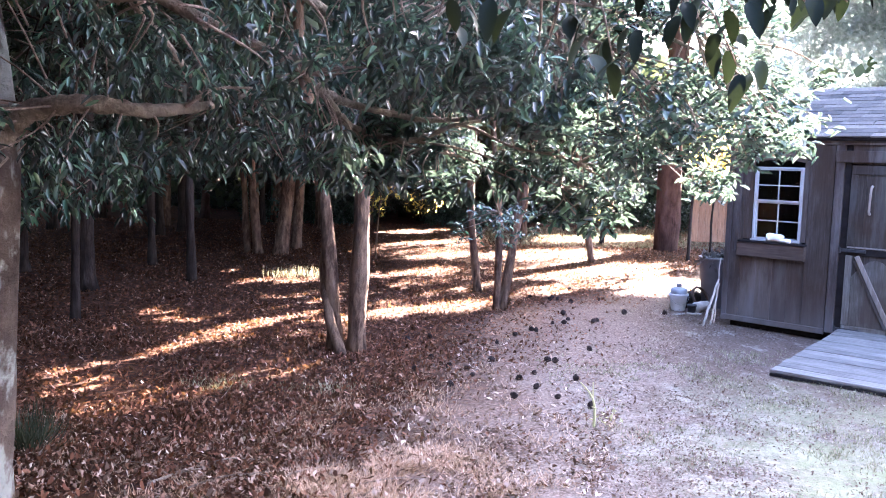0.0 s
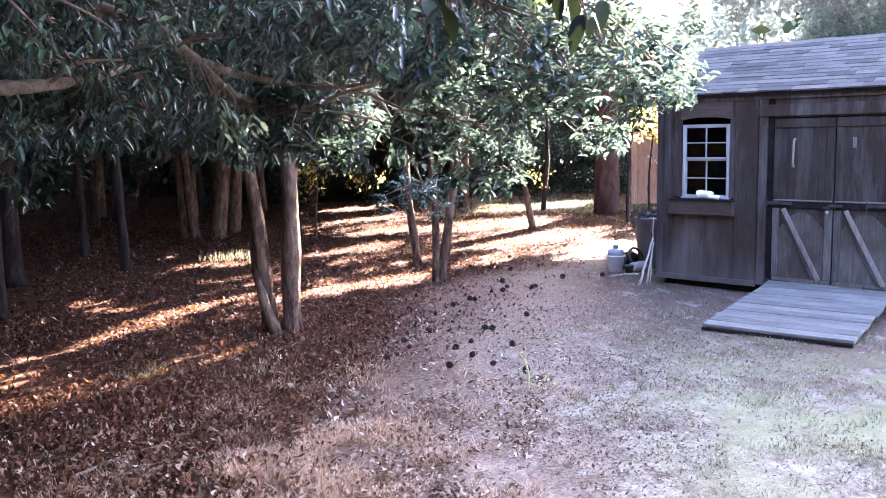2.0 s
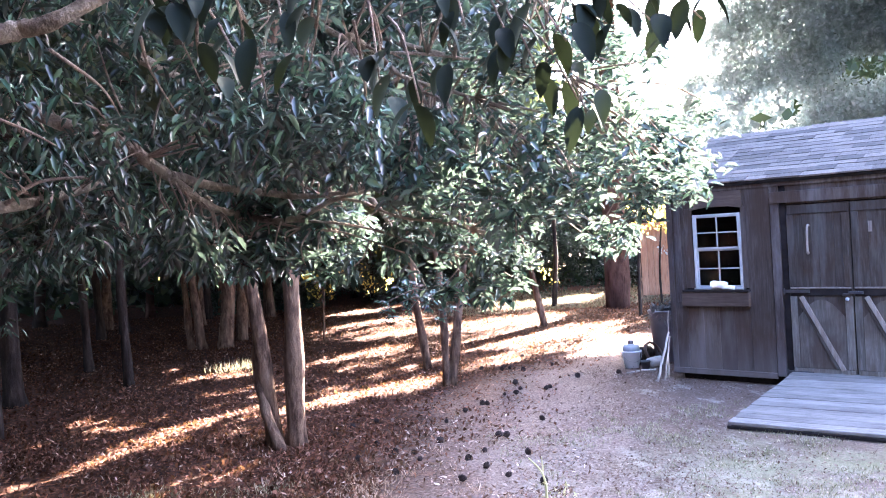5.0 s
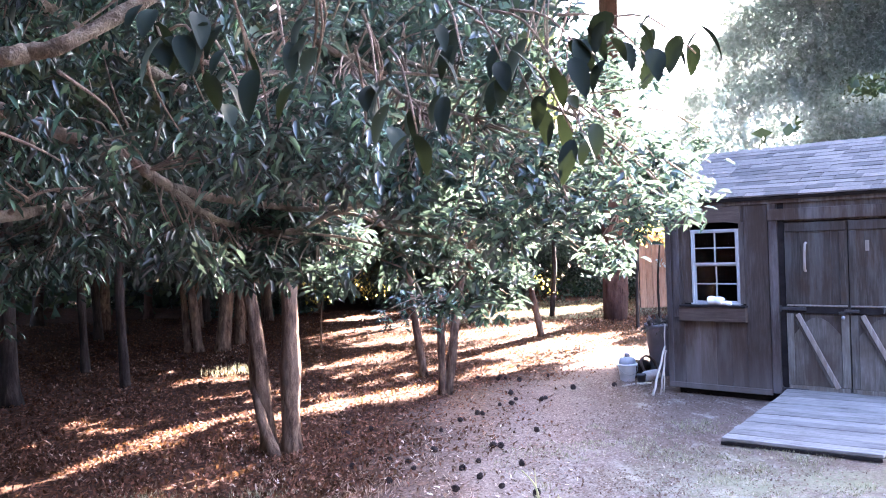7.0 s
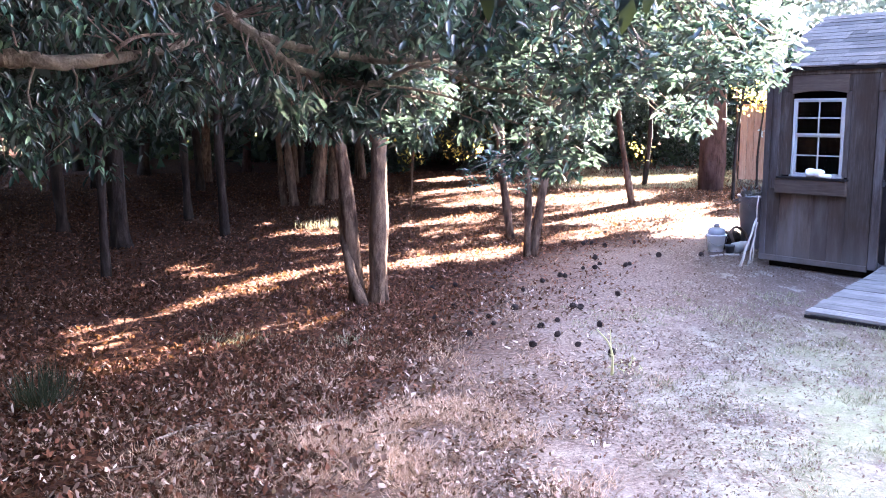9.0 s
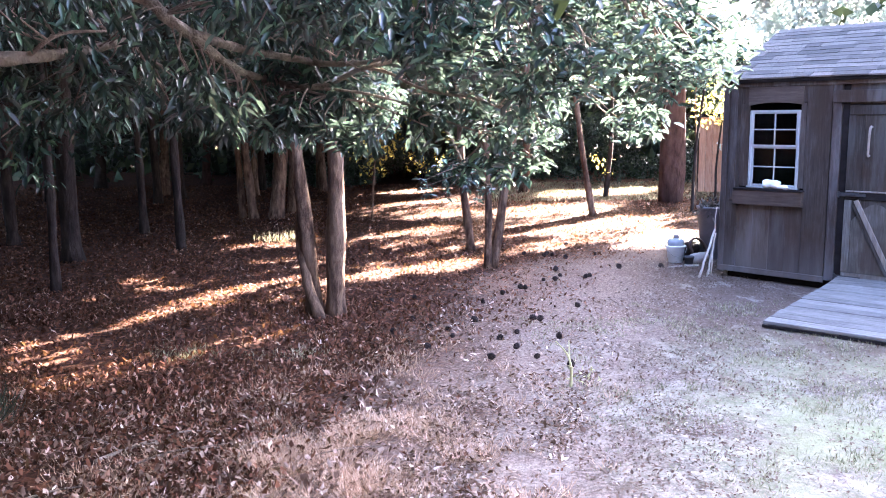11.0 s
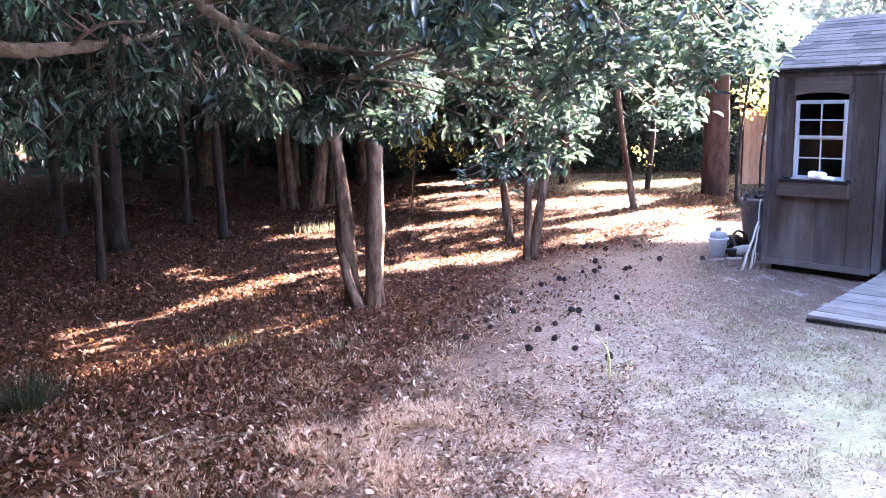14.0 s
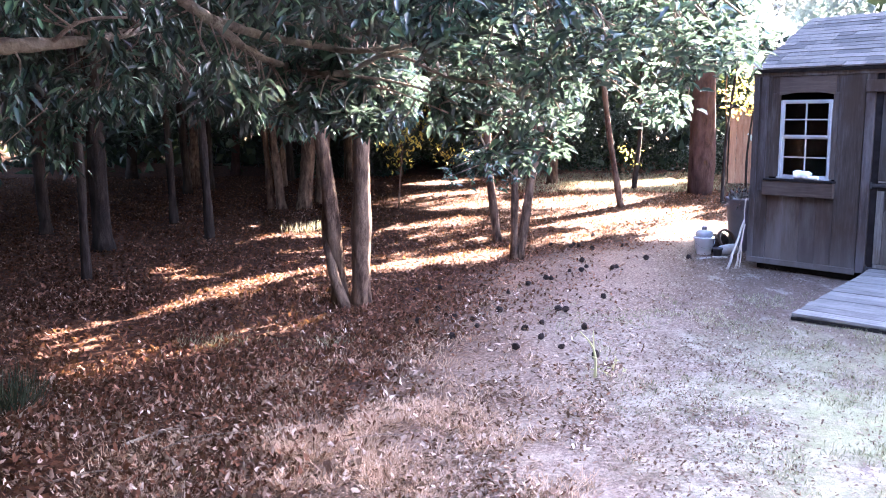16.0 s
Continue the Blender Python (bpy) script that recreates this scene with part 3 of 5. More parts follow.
def build_shed():
    shed = thing("shed", SHED, "weathered brown board shed with grey shingle roof", "shed")
    rng = random.Random(3)
    part("skid", box(0.05, S_W - 0.05, 0.08, 0.2, 0, 0.09), M_DARK, shed)
    part("skid", box(0.05, S_W - 0.05, S_D - 0.2, S_D - 0.08, 0, 0.09), M_DARK, shed)
    part("floor_deck", box(0.03, S_W - 0.03, 0.03, S_D - 0.03, 0.09, 0.12), M_DARK, shed)

    def planks(x0, x1, z0, z1, y0, y1, n, mat=M_SHED, gap=0.002):
        cuts = [x0 + (x1 - x0) * i / n for i in range(n + 1)]
        for i in range(1, n):
            cuts[i] += rng.uniform(-0.012, 0.012)
        for a, b in zip(cuts, cuts[1:]):
            j = rng.uniform(-0.002, 0.002)
            part("plank", box(a + gap, b - gap, y0 + j, y1 + j, z0, z1, 0.003), mat, shed)

    # front: boards, battens and trim
    planks(0.165, 0.262, 0.98, 1.82, 0.006, 0.03, 1)
    planks(0.79, 0.85, 0.98, 1.82, 0.0, 0.03, 1)
    planks(0.165, 0.85, 0.10, 0.80, 0.014, 0.034, 4, M_PANEL, 0.0004)
    planks(0.85, 1.094, 0.10, 2.0, -0.006, 0.03, 1)
    planks(1.25, 2.43, 1.80, 2.03, 0.0, 0.03, 1)
    planks(2.505, S_W - 0.1, 0.10, 2.03, 0.0, 0.03, 7)
    part("corner_board", box(-0.02, 0.165, -0.004, 0.03, 0.10, 2.03), M_SHED, shed)
    part("batten", box(0.068, 0.137, -0.02, -0.005, 0.83, 2.02), M_TRIM, shed, "pale bleached upright batten")
    part("batten", box(-0.02, 0.04, -0.018, -0.005, 0.10, 2.02), M_TRIM, shed)
    part("corner_board", box(-0.02, 0.0, 0.032, 0.13, 0.10, 2.03), M_TRIM, shed)
    part("corner_board", box(S_W - 0.1, S_W + 0.02, -0.016, 0.03, 0.10, 2.03), M_TRIM, shed)
    part("door_post", box(1.10, 1.182, -0.016, 0.03, 0.10, 2.0), M_TRIM, shed)
    # jamb coloured near-black for the shade beside the door
    part("door_jamb", box(1.184, 1.248, 0.012, 0.03, 0.10, 2.0), M_DARK, shed)
    part("door_post", box(2.435, 2.50, -0.016, 0.03, 0.10, 2.0), M_TRIM, shed)
    part("door_header", box(1.10, 2.50, -0.03, -0.002, 1.815, 1.93), M_SHED, shed)
    part("sill_board", box(-0.02, 1.098, -0.022, -0.007, 0.075, 0.135), M_SHED, shed)
    part("eave_board", box(-0.02, S_W + 0.02, -0.022, -0.007, 1.985, 2.03), M_SHED, shed)
    # window head with an arched lower edge
    bm = bmesh.new()
    n = 10
    top = [bm.verts.new((0.255 + 0.56 * i / n, -0.016, 1.98)) for i in range(n + 1)]
    low = [bm.verts.new((0.255 + 0.56 * i / n, -0.016, 1.80 + 0.03 * math.sin(math.pi * i / n))) for i in range(n + 1)]
    for i in range(n):
        bm.faces.new((low[i], low[i + 1], top[i + 1], top[i]))
    ext = bmesh.ops.extrude_face_region(bm, geom=bm.faces[:])
    bmesh.ops.translate(bm, vec=(0, 0.03, 0), verts=[v for v in ext["geom"] if isinstance(v, bmesh.types.BMVert)])
    bmesh.ops.recalc_face_normals(bm, faces=bm.faces[:])
    part("window_head", bm, M_HEAD, shed)
    part("plank", box(0.165, 0.85, 0.002, 0.034, 1.822, 2.03), M_SHED, shed)
    part("shelf", box(0.135, 0.862, -0.06, 0.012, 0.795, 0.945, 0.006), M_HEAD, shed, "weathered board shelf under the window")
    # dark strip put in for the shaded gap below the sill
    part("shelf_top", box(0.15, 0.868, -0.075, 0.028, 0.947, 0.966, 0.004), M_DARK, shed)
    # window: white frame, two sashes of four panes
    bm = bmesh.new()
    for a in ((0.272, 0.292, -0.006, 0.05, 0.985, 1.752), (0.768, 0.788, -0.006, 0.05, 0.985, 1.752),
              (0.292, 0.768, -0.006, 0.05, 1.733, 1.752), (0.262, 0.798, -0.02, 0.05, 0.968, 0.985)):
        add_box(bm, *a, 0.003)
    win = part("window", bm, M_WHITE, shed, "white painted sash window with eight small panes")
    for z0, z1, y in ((1.385, 1.733, 0.012), (0.985, 1.385, 0.03)):
        bm = bmesh.new()
        for a in ((0.292, 0.31, z0, z1), (0.75, 0.768, z0, z1), (0.31, 0.75, z1 - 0.016, z1), (0.31, 0.75, z0, z0 + 0.022),
                  (0.525, 0.537, z0 + 0.022, z1 - 0.016), (0.31, 0.525, (z0 + z1) / 2 - 0.006, (z0 + z1) / 2 + 0.006),
                  (0.537, 0.75, (z0 + z1) / 2 - 0.006, (z0 + z1) / 2 + 0.006)):
            add_box(bm, a[0], a[1], y - 0.01, y + 0.01, a[2], a[3], 0.002)
        part("sash", bm, M_WHITE, win)
        for xa, xb in ((0.31, 0.525), (0.537, 0.75)):
            for za, zb in ((z0 + 0.022, (z0 + z1) / 2 - 0.006), ((z0 + z1) / 2 + 0.006, z1 - 0.016)):
                pane = part("pane", box(xa, xb, y - 0.002, y + 0.002, za, zb, 0), M_GLASS, win)
                pane.visible_shadow = False
    # doors
    for k, x0 in enumerate((1.252, 1.844)):
        x1 = x0 + 0.586
        door = part("door", box(x0, x1, 0.012, 0.03, 0.125, 1.795, 0.003), M_DARK, shed, "weathered plank door with diagonal brace")
        for i in range(4):
            a = x0 + 0.1465 * i
            part("plank", box(a + 0.0008, a + 0.1457, 0.001 * (i % 2), 0.012, 0.13, 1.79, 0.0015), M_DOOR, door)
        # near-black rail stands for the shadow below the pale edge
        part("rail", box(x0 + 0.012, x1 - 0.012, -0.016, -0.001, 0.905, 0.972), M_DARK, door)
        part("rail_edge", box(x0 + 0.012, x1 - 0.012, -0.022, -0.001, 0.974, 0.99), M_BRACE, door, "pale top edge of the middle rail")
        part("rail", box(x0 + 0.012, x1 - 0.012, -0.016, -0.001, 0.135, 0.20), M_PALEDOOR, door)
        part("rail", box(x0 + 0.012, x1 - 0.012, -0.012, -0.001, 1.70, 1.785), M_DOOR, door)
        part("stile", box(x0 + 0.004, x0 + 0.07, -0.014, -0.001, 0.205, 0.90), M_PALEDOOR, door)
        part("stile", box(x1 - 0.075, x1 - 0.004, -0.014, -0.001, 0.205, 0.90), M_PALEDOOR, door)
        part("stile", box(x0 + 0.004, x0 + 0.07, -0.012, -0.001, 0.995, 1.695), M_DOOR, door)
        part("stile", box(x1 - 0.075, x1 - 0.004, -0.012, -0.001, 0.995, 1.695), M_DOOR, door)
        # lower panel, its upper edge swept down to the stiles
        bm = bmesh.new()
        n, xa, xb = 8, x0 + 0.075, x1 - 0.08
        rows_ = [[bm.verts.new((xa + (xb - xa) * i / n, -0.006, z)) for i in range(n + 1)] for z in (0.205, 0.5)]
        rows_.append([bm.verts.new((xa + (xb - xa) * i / n, -0.006, 0.70 + 0.17 * math.sin(math.pi * i / n))) for i in range(n + 1)])
        for lo_, hi_ in zip(rows_, rows_[1:]):
            for i in range(n):
                bm.faces.new((lo_[i], lo_[i + 1], hi_[i + 1], hi_[i]))
        ext = bmesh.ops.extrude_face_region(bm, geom=bm.faces[:])
        bmesh.ops.translate(bm, vec=(0, 0.005, 0), verts=[v for v in ext["geom"] if isinstance(v, bmesh.types.BMVert)])
        bmesh.ops.recalc_face_normals(bm, faces=bm.faces[:])
        part("panel", bm, M_PALEDOOR, door, "grey bleached lower door panel")
        m = Matrix.Translation((x0 + 0.294, -0.02, 0.548)) @ Matrix.Rotation(math.atan2(-0.70, 0.36), 4, "Y").inverted()
        part("brace", box(-0.395, 0.395, -0.01, 0.012, -0.021, 0.021, 0.003, m), M_BRACE, door, "pale diagonal brace")
        part("brace", box(-0.36, 0.36, -0.006, 0.012, -0.052, -0.024, 0.003, m), M_DOOR, door)
        hx = x0 if k == 0 else x1 - 0.24
        for z in (0.95, 0.155):
            bm = box(hx - 0.05, hx + 0.2, -0.034, -0.023, z - 0.017, z + 0.017)
            tube(bm, [(hx - 0.045, -0.034, z - 0.03), (hx - 0.045, -0.034, z + 0.03)], [0.009, 0.009], 8)
            part("strap_hinge", bm, M_IRON, door, "black iron strap hinge")
        if k == 0:
            bm = bmesh.new()
            tube(bm, bend([(x0 + 0.21, -0.002, 1.585), (x0 + 0.21, -0.045, 1.565), (x0 + 0.203, -0.045, 1.34), (x0 + 0.2, -0.002, 1.32)], 4), [0.011] * 13, 8)
            part("door_handle", bm, M_BRACE, door, "pale upright door handle", smooth=True)
            part("latch_plate", box(x1 - 0.09, x1 - 0.012, -0.03, -0.014, 0.90, 0.93), M_IRON, door, "black latch plate")
            bm = bmesh.new()
            bmesh.ops.create_uvsphere(bm, u_segments=10, v_segments=8, radius=0.017, matrix=Matrix.Translation((x1 - 0.045, -0.04, 0.878)))
            part("padlock", bm, M_LID, door, "small bright padlock", smooth=True)
        else:
            part("latch", box(x0 - 0.04, x0 + 0.09, -0.05, -0.024, 0.925, 0.953), M_IRON, door, "black latch")
            part("worn_mark", box(x0 + 0.15, x0 + 0.185, -0.004, 0.0, 1.5, 1.6, 0.002), M_BRACE, door, "pale worn patch of paint")
    # near-black lining and ceiling added to keep light out of the shed
    part("lining", box(0.034, 0.046, 0.05, S_D - 0.05, 0.12, 2.0), M_DARK, shed)
    part("lining", box(0.05, 0.24, 0.056, 0.066, 0.12, 2.0), M_DARK, shed)
    part("lining", box(0.82, S_W - 0.05, 0.056, 0.066, 0.12, 2.0), M_DARK, shed)
    part("lining", box(0.24, 0.82, 0.056, 0.066, 0.12, 0.95), M_DARK, shed)
    part("lining", box(0.05, S_W - 0.05, S_D - 0.06, S_D - 0.045, 0.12, 2.04), M_DARK, shed)
    part("lining", box(S_W - 0.06, S_W - 0.045, 0.07, S_D - 0.065, 0.12, 2.04), M_DARK, shed)
    part("ceiling_boards", box(0.05, S_W - 0.065, 0.07, S_D - 0.065, 1.99, 2.0), M_DARK, shed)
    # other walls
    planks_y = [0.132 + (S_D - 0.132) * i / 14 for i in range(15)]
    for a, b in zip(planks_y, planks_y[1:]):
        j = rng.uniform(-0.002, 0.002)
        z = 2.02 + (RIDGE - 0.1 - 2.02) * (1 - abs((a + b) / 2 - S_D / 2) / (S_D / 2)) - 0.05
        part("plank", box(0 + j, 0.03, a + 0.002, b - 0.002, 0.08, z, 0.003), M_SHED, shed)
    for name, a in (("back_wall", (0.03, S_W - 0.03, S_D - 0.03, S_D, 0.08, 2.045)), ("side_wall", (S_W - 0.03, S_W, 0.03, S_D - 0.03, 0.08, 2.045))):
        part(name, box(*a), M_SHED, shed)
    for x in (0.03, S_W - 0.03):
        bm = bmesh.new()
        a, b, c = (bm.verts.new((x, *p)) for p in ((0.02, 2.0), (S_D - 0.02, 2.0), (S_D / 2, RIDGE - 0.06)))
        f = bm.faces.new((a, b, c))
        ext = bmesh.ops.extrude_face_region(bm, geom=[f])
        bmesh.ops.translate(bm, vec=(0.02 if x < 1 else -0.02, 0, 0), verts=[v for v in ext["geom"] if isinstance(v, bmesh.types.BMVert)])
        bmesh.ops.recalc_face_normals(bm, faces=bm.faces[:])
        part("gable", bm, M_SHED, shed)
    # roof
    run, over, rise = S_D / 2, 0.045, RIDGE - EAVE
    ang = math.atan2(rise, run + over)
    length = math.hypot(rise, run + over)
    for side in (0, 1):
        m = Matrix.Translation((0, -over, EAVE)) @ Matrix.Rotation(ang, 4, "X")
        if side:
            m = Matrix.Translation((S_W, S_D, 0)) @ Matrix.Rotation(math.pi, 4, "Z") @ m
        deck = part("roof", box(-0.025, S_W + 0.025, 0, length - 0.004, -0.03, -0.004, 0.002, m), M_DARK, shed, "grey asphalt shingle roof")
        # fascia coloured near-black for the shadow line at the roof edge
        part("fascia", box(-0.025, S_W + 0.025, -0.016, -0.002, -0.035, -0.002, 0.003, m), M_DARK, deck)
        if side:
            part("shingle_field", box(-0.03, S_W + 0.03, -0.02, length, 0, 0.012, 0.002, m), M_SHINGLE, deck)
            continue
        for x in (-0.035, S_W + 0.025):
            part("rake_board", box(x, x + 0.01, 0, length - 0.01, -0.06, 0.004, 0.002, m), M_DARK, deck)
        meshes = {}
        rows = 14
        for r in range(rows):
            y0 = -0.022 + (length + 0.02) * r / rows
            x = -0.03 - rng.uniform(0.02, 0.2)
            while x < S_W + 0.03:
                w = rng.choice((0.16, 0.2, 0.26, 0.3, 0.34))
                a, b = max(x, -0.03), min(x + w, S_W + 0.03)
                if b - a > 0.03:
                    key = round(b - a, 2)
                    if key not in meshes:
                        bm = bmesh.new()
                        add_box(bm, 0.001, b - a - 0.001, 0, length / rows + 0.03, 0, 0.015)
                        me = bpy.data.meshes.new("shingle")
                        bm.to_mesh(me); bm.free()
                        me.materials.append(M_SHINGLE)
                        meshes[key] = me
                    sh_ = new("shingle", meshes[key])
                    sh_.parent = deck
                    sh_.matrix_basis = m @ Matrix.Translation((a, y0 + rng.uniform(-0.006, 0.006), 0.006 + rng.uniform(0, 0.004))) @ Matrix.Rotation(-0.045, 4, "X") @ Matrix.Rotation(rng.uniform(-0.01, 0.01), 4, "Z")
                x += w
    bm = bmesh.new()
    for sgn in (-1, 1):
        add_box(bm, -0.03, S_W + 0.03, 0, 0.11, 0, 0.01, 0.002, Matrix.Translation((0, S_D / 2, RIDGE + 0.012)) @ Matrix.Rotation(math.pi if sgn > 0 else 0, 4, "Z") @ Matrix.Translation((-S_W if sgn > 0 else 0, 0, 0)) @ Matrix.Rotation(-ang, 4, "X"))
    part("ridge_cap", bm, M_SHINGLE, shed)
    return shed


build_shed()


def build_ramp():
    ramp_t = thing("ramp", SHED @ pose(1.25, -0.03, 0, 0, 0, 4.2), "grey weathered plank ramp resting before the shed door", "ramp")
    tilt = math.atan2(0.10, 1.86)
    m = Matrix.Translation((0, -1.86, 0.02)) @ Matrix.Rotation(tilt, 4, "X")
    for x in (0.03, 0.58, 1.12):
        part("bearer", box(x, x + 0.05, 0.02, 1.82, -0.012, 0.012, 0.002, m), M_DARK, ramp_t)
    part("front_board", box(0.0, 1.19, -0.012, 0.003, -0.012, 0.012, 0.002, m), M_DARK, ramp_t)
    rng = random.Random(5)
    for i in range(13):
        y = i * 0.143
        part("plank", box(rng.uniform(-0.008, 0.004), 1.19 + rng.uniform(-0.006, 0.01), y + 0.004, y + 0.139, 0.014, 0.036 + rng.uniform(0, 0.008), 0.004, m), M_RAMP, ramp_t)


build_ramp()


# ---- things by the shed ----
def on_ground(x, y):
    return pose(x, y, ground_height(x, y))


def build_bucket():
    t = thing("bucket", on_ground(2.8, 9.95), "small white plastic bucket with a grey lidded tub in it", "bucket")
    bm = bmesh.new()
    lathe(bm, [(0.078, 0), (0.082, 0.004), (0.104, 0.18), (0.118, 0.183), (0.12, 0.2), (0.113, 0.205), (0.108, 0.2), (0.09, 0.05)], 28)
    body = part("body", bm, M_BUCKET, t, smooth=True)
    bm = bmesh.new()
    tube(bm, [Vector((0.118 * math.cos(a), -0.015 - 0.10 * math.sin(a), 0.19 - 0.11 * math.sin(a))) for a in np.linspace(0, math.pi, 13)], [0.0025] * 13, 6)
    part("handle", bm, M_LID, body, "thin wire handle", smooth=True)
    bm = bmesh.new()
    lathe(bm, [(0.088, 0.19), (0.098, 0.21), (0.1, 0.245), (0.09, 0.268), (0.062, 0.28), (0.03, 0.285)], 28)
    tub = part("tub", bm, M_LID, t, "grey rounded tub", smooth=True)
    bm = bmesh.new()
    lathe(bm, [(0.03, 0.284), (0.034, 0.29), (0.034, 0.318), (0.024, 0.328)], 16)
    part("cap", bm, M_CAN, tub, "dark grey cap", smooth=True)


def build_can():
    t = thing("trash_can", on_ground(3.36, 10.28), "grey plastic trash can heaped with dry brush", "trash can")
    bm = bmesh.new()
    lathe(bm, [(0.15, 0), (0.16, 0.01), (0.215, 0.6), (0.226, 0.605), (0.228, 0.625), (0.218, 0.63), (0.21, 0.625), (0.19, 0.55)], 32)
    part("body", bm, M_CAN, t, smooth=True)
    n = 240
    a, r = RNG.uniform(0, 6.283, n), 0.2 * np.sqrt(RNG.uniform(0, 1, n))
    base = np.stack([r * np.cos(a), r * np.sin(a), 0.56 + RNG.uniform(0, 0.16, n) * (1.2 - r / 0.2)], 1)
    mesh = leaves_mesh("brush", base, random_dirs(n), random_dirs(n), RNG.uniform(0.06, 0.16, n), RNG.uniform(0.015, 0.045, n), 0.2, True, 0.15)
    tagged(link_mesh("brush", mesh, M_BRUSH, t, "dry leaves and trimmings"), kind="stuff")
    rng = random.Random(21)
    bm = bmesh.new()
    for k in range(26):
        q = Vector((rng.uniform(-0.15, 0.15), rng.uniform(-0.15, 0.15), 0.55))
        d = Vector((rng.uniform(-1, 1), rng.uniform(-1, 1), rng.uniform(0.3, 1))).normalized()
        tube(bm, [q + d * 0.07 * i + Vector((0, 0, -0.008 * i * i)) for i in range(5)], [0.006 - 0.001 * i for i in range(5)], 5)
    tagged(part("trimmed_twigs", bm, M_TWIG, t, "grey trimmed twigs", smooth=True), kind="stuff")


def build_hose():
    t = thing("hose_coil", pose(3.1, 10.1, 0.13, 66, 0, 30), "brown coiled garden hose leaning against the trash can", "hose")
    bm = bmesh.new()
    pts = [(0.12 * (1 + 0.06 * math.sin(3 * a + 1)) * math.cos(a), 0.135 * (1 + 0.04 * math.sin(1.7 * a)) * math.sin(a), 0.012 * a / 6.28 + 0.006 * math.sin(2.3 * a)) for a in np.linspace(0, 18.5, 90)]
    tube(bm, pts, [0.013] * 90, 7)
    part("hose", bm, M_HOSE, t, smooth=True)


def build_pot():
    t = thing("flower_pot", on_ground(2.9, 9.74), "small dark grey plastic flower pot beside the bucket", "flower pot")
    bm = bmesh.new()
    lathe(bm, [(0.036, 0), (0.04, 0.004), (0.052, 0.085), (0.058, 0.086), (0.058, 0.108), (0.05, 0.108), (0.046, 0.03)], 20)
    part("body", bm, M_POT, t, smooth=True)


def build_log(x, y, r, length, yaw, mat, label, z=None, pitch=0):
    bm = bmesh.new()
    pts = [(-length / 2 + length * i / 6, 0, 0) for i in range(7)]
    tube(bm, pts, [r * f for f in (0.93, 1, 1.02, 0.98, 1.03, 1, 0.94)], 14, 0.05, int(x * 100))
    ob = part("log", bm, mat, None, label, pose(x, y, r * 0.97 if z is None else z, 0, pitch, yaw), True)
    tagged(ob, category="log", group="logs by the shed")


def build_stick(name, a, b, r, label, mat=M_PALEWOOD, sides=8):
    a, b = Vector(a), Vector(b)
    bm = bmesh.new()
    n = 6
    tube(bm, [(b - a) * (i / n) + Vector((0.006 * math.sin(i * 2.1), 0.004 * math.cos(i * 1.7), 0)) for i in range(n + 1)], [r * (1 - 0.25 * i / n) for i in range(n + 1)], sides, 0.08, int(r * 9999))
    tagged(part(name, bm, mat, None, label, Matrix.Translation(a), True), category="stick")


build_bucket()
build_can()
build_hose()
build_pot()
build_log(3.06, 9.9, 0.062, 0.26, 40, M_STONE, "short pale barkless log lying beside the bucket")
build_log(3.0, 10.22, 0.10, 0.42, 50, M_BARK_SHADED, "short brown log lying beside the bucket")
build_stick("stake", (2.78, 8.96, 0.0), (2.985, 9.12, 0.5), 0.0145, "pale stake leaning against the shed corner")
build_stick("stake", (2.89, 9.04, 0.0), (2.992, 9.11, 0.46), 0.011, "pale stake leaning against the shed corner")
build_stick("stake", (2.95, 9.10, 0.0), (2.997, 9.13, 0.74), 0.008, "thin pale stake standing against the shed corner")
build_stick("twig", (2.62, 9.55, 0.01), (2.78, 9.60, 0.02), 0.014, "short pale stick lying on the dirt")
build_stick("twig", (2.82, 9.66, 0.01), (2.98, 9.62, 0.02), 0.014, "short pale stick lying on the dirt")


def build_cloth():
    bm = bmesh.new()
    pts = [(0.0, 0, 0.04), (0.05, 0.004, 0.046), (0.1, 0, 0.043), (0.145, -0.004, 0.036), (0.16, -0.004, 0.03)]
    tube(bm, bend(pts, 4), [0.04 + 0.003 * math.sin(i * 0.7) for i in range(17)], 16, 0.05, 2)
    tube(bm, bend([(0.12, -0.01, 0.02), (0.2, -0.015, 0.018), (0.25, -0.012, 0.012)], 4), [0.022] * 9, 10, 0.15, 3)
    tagged(part("rag", bm, M_CLOTH, None, "crumpled white rag lying on the window shelf", SHED @ pose(0.46, -0.03, 0.974), True), category="rag")


build_cloth()


def build_fence():
    f = thing("fence", pose(5.78, 19.0, 0, 0, 0, -4), "tan wooden privacy fence panel behind the shed", "fence")
    rng = random.Random(9)
    for i in range(26):
        part("board", box(i * 0.145, i * 0.145 + 0.138, 0, 0.02, 0.05, 1.68 + rng.uniform(-0.012, 0.012), 0.003), M_FENCE, f)
    for z in (0.35, 1.4):
        part("rail", box(0, 3.77, 0.022, 0.07, z, z + 0.09), M_FENCE, f)
    for x in (0.0, 1.85, 3.7):
        part("post", box(x - 0.02, x + 0.07, 0.072, 0.16, 0, 1.74), M_DARK, f)
    part("cap_rail", box(-0.5, 3.8, -0.02, 0.05, 1.69, 1.75), M_DARK, f)


build_fence()


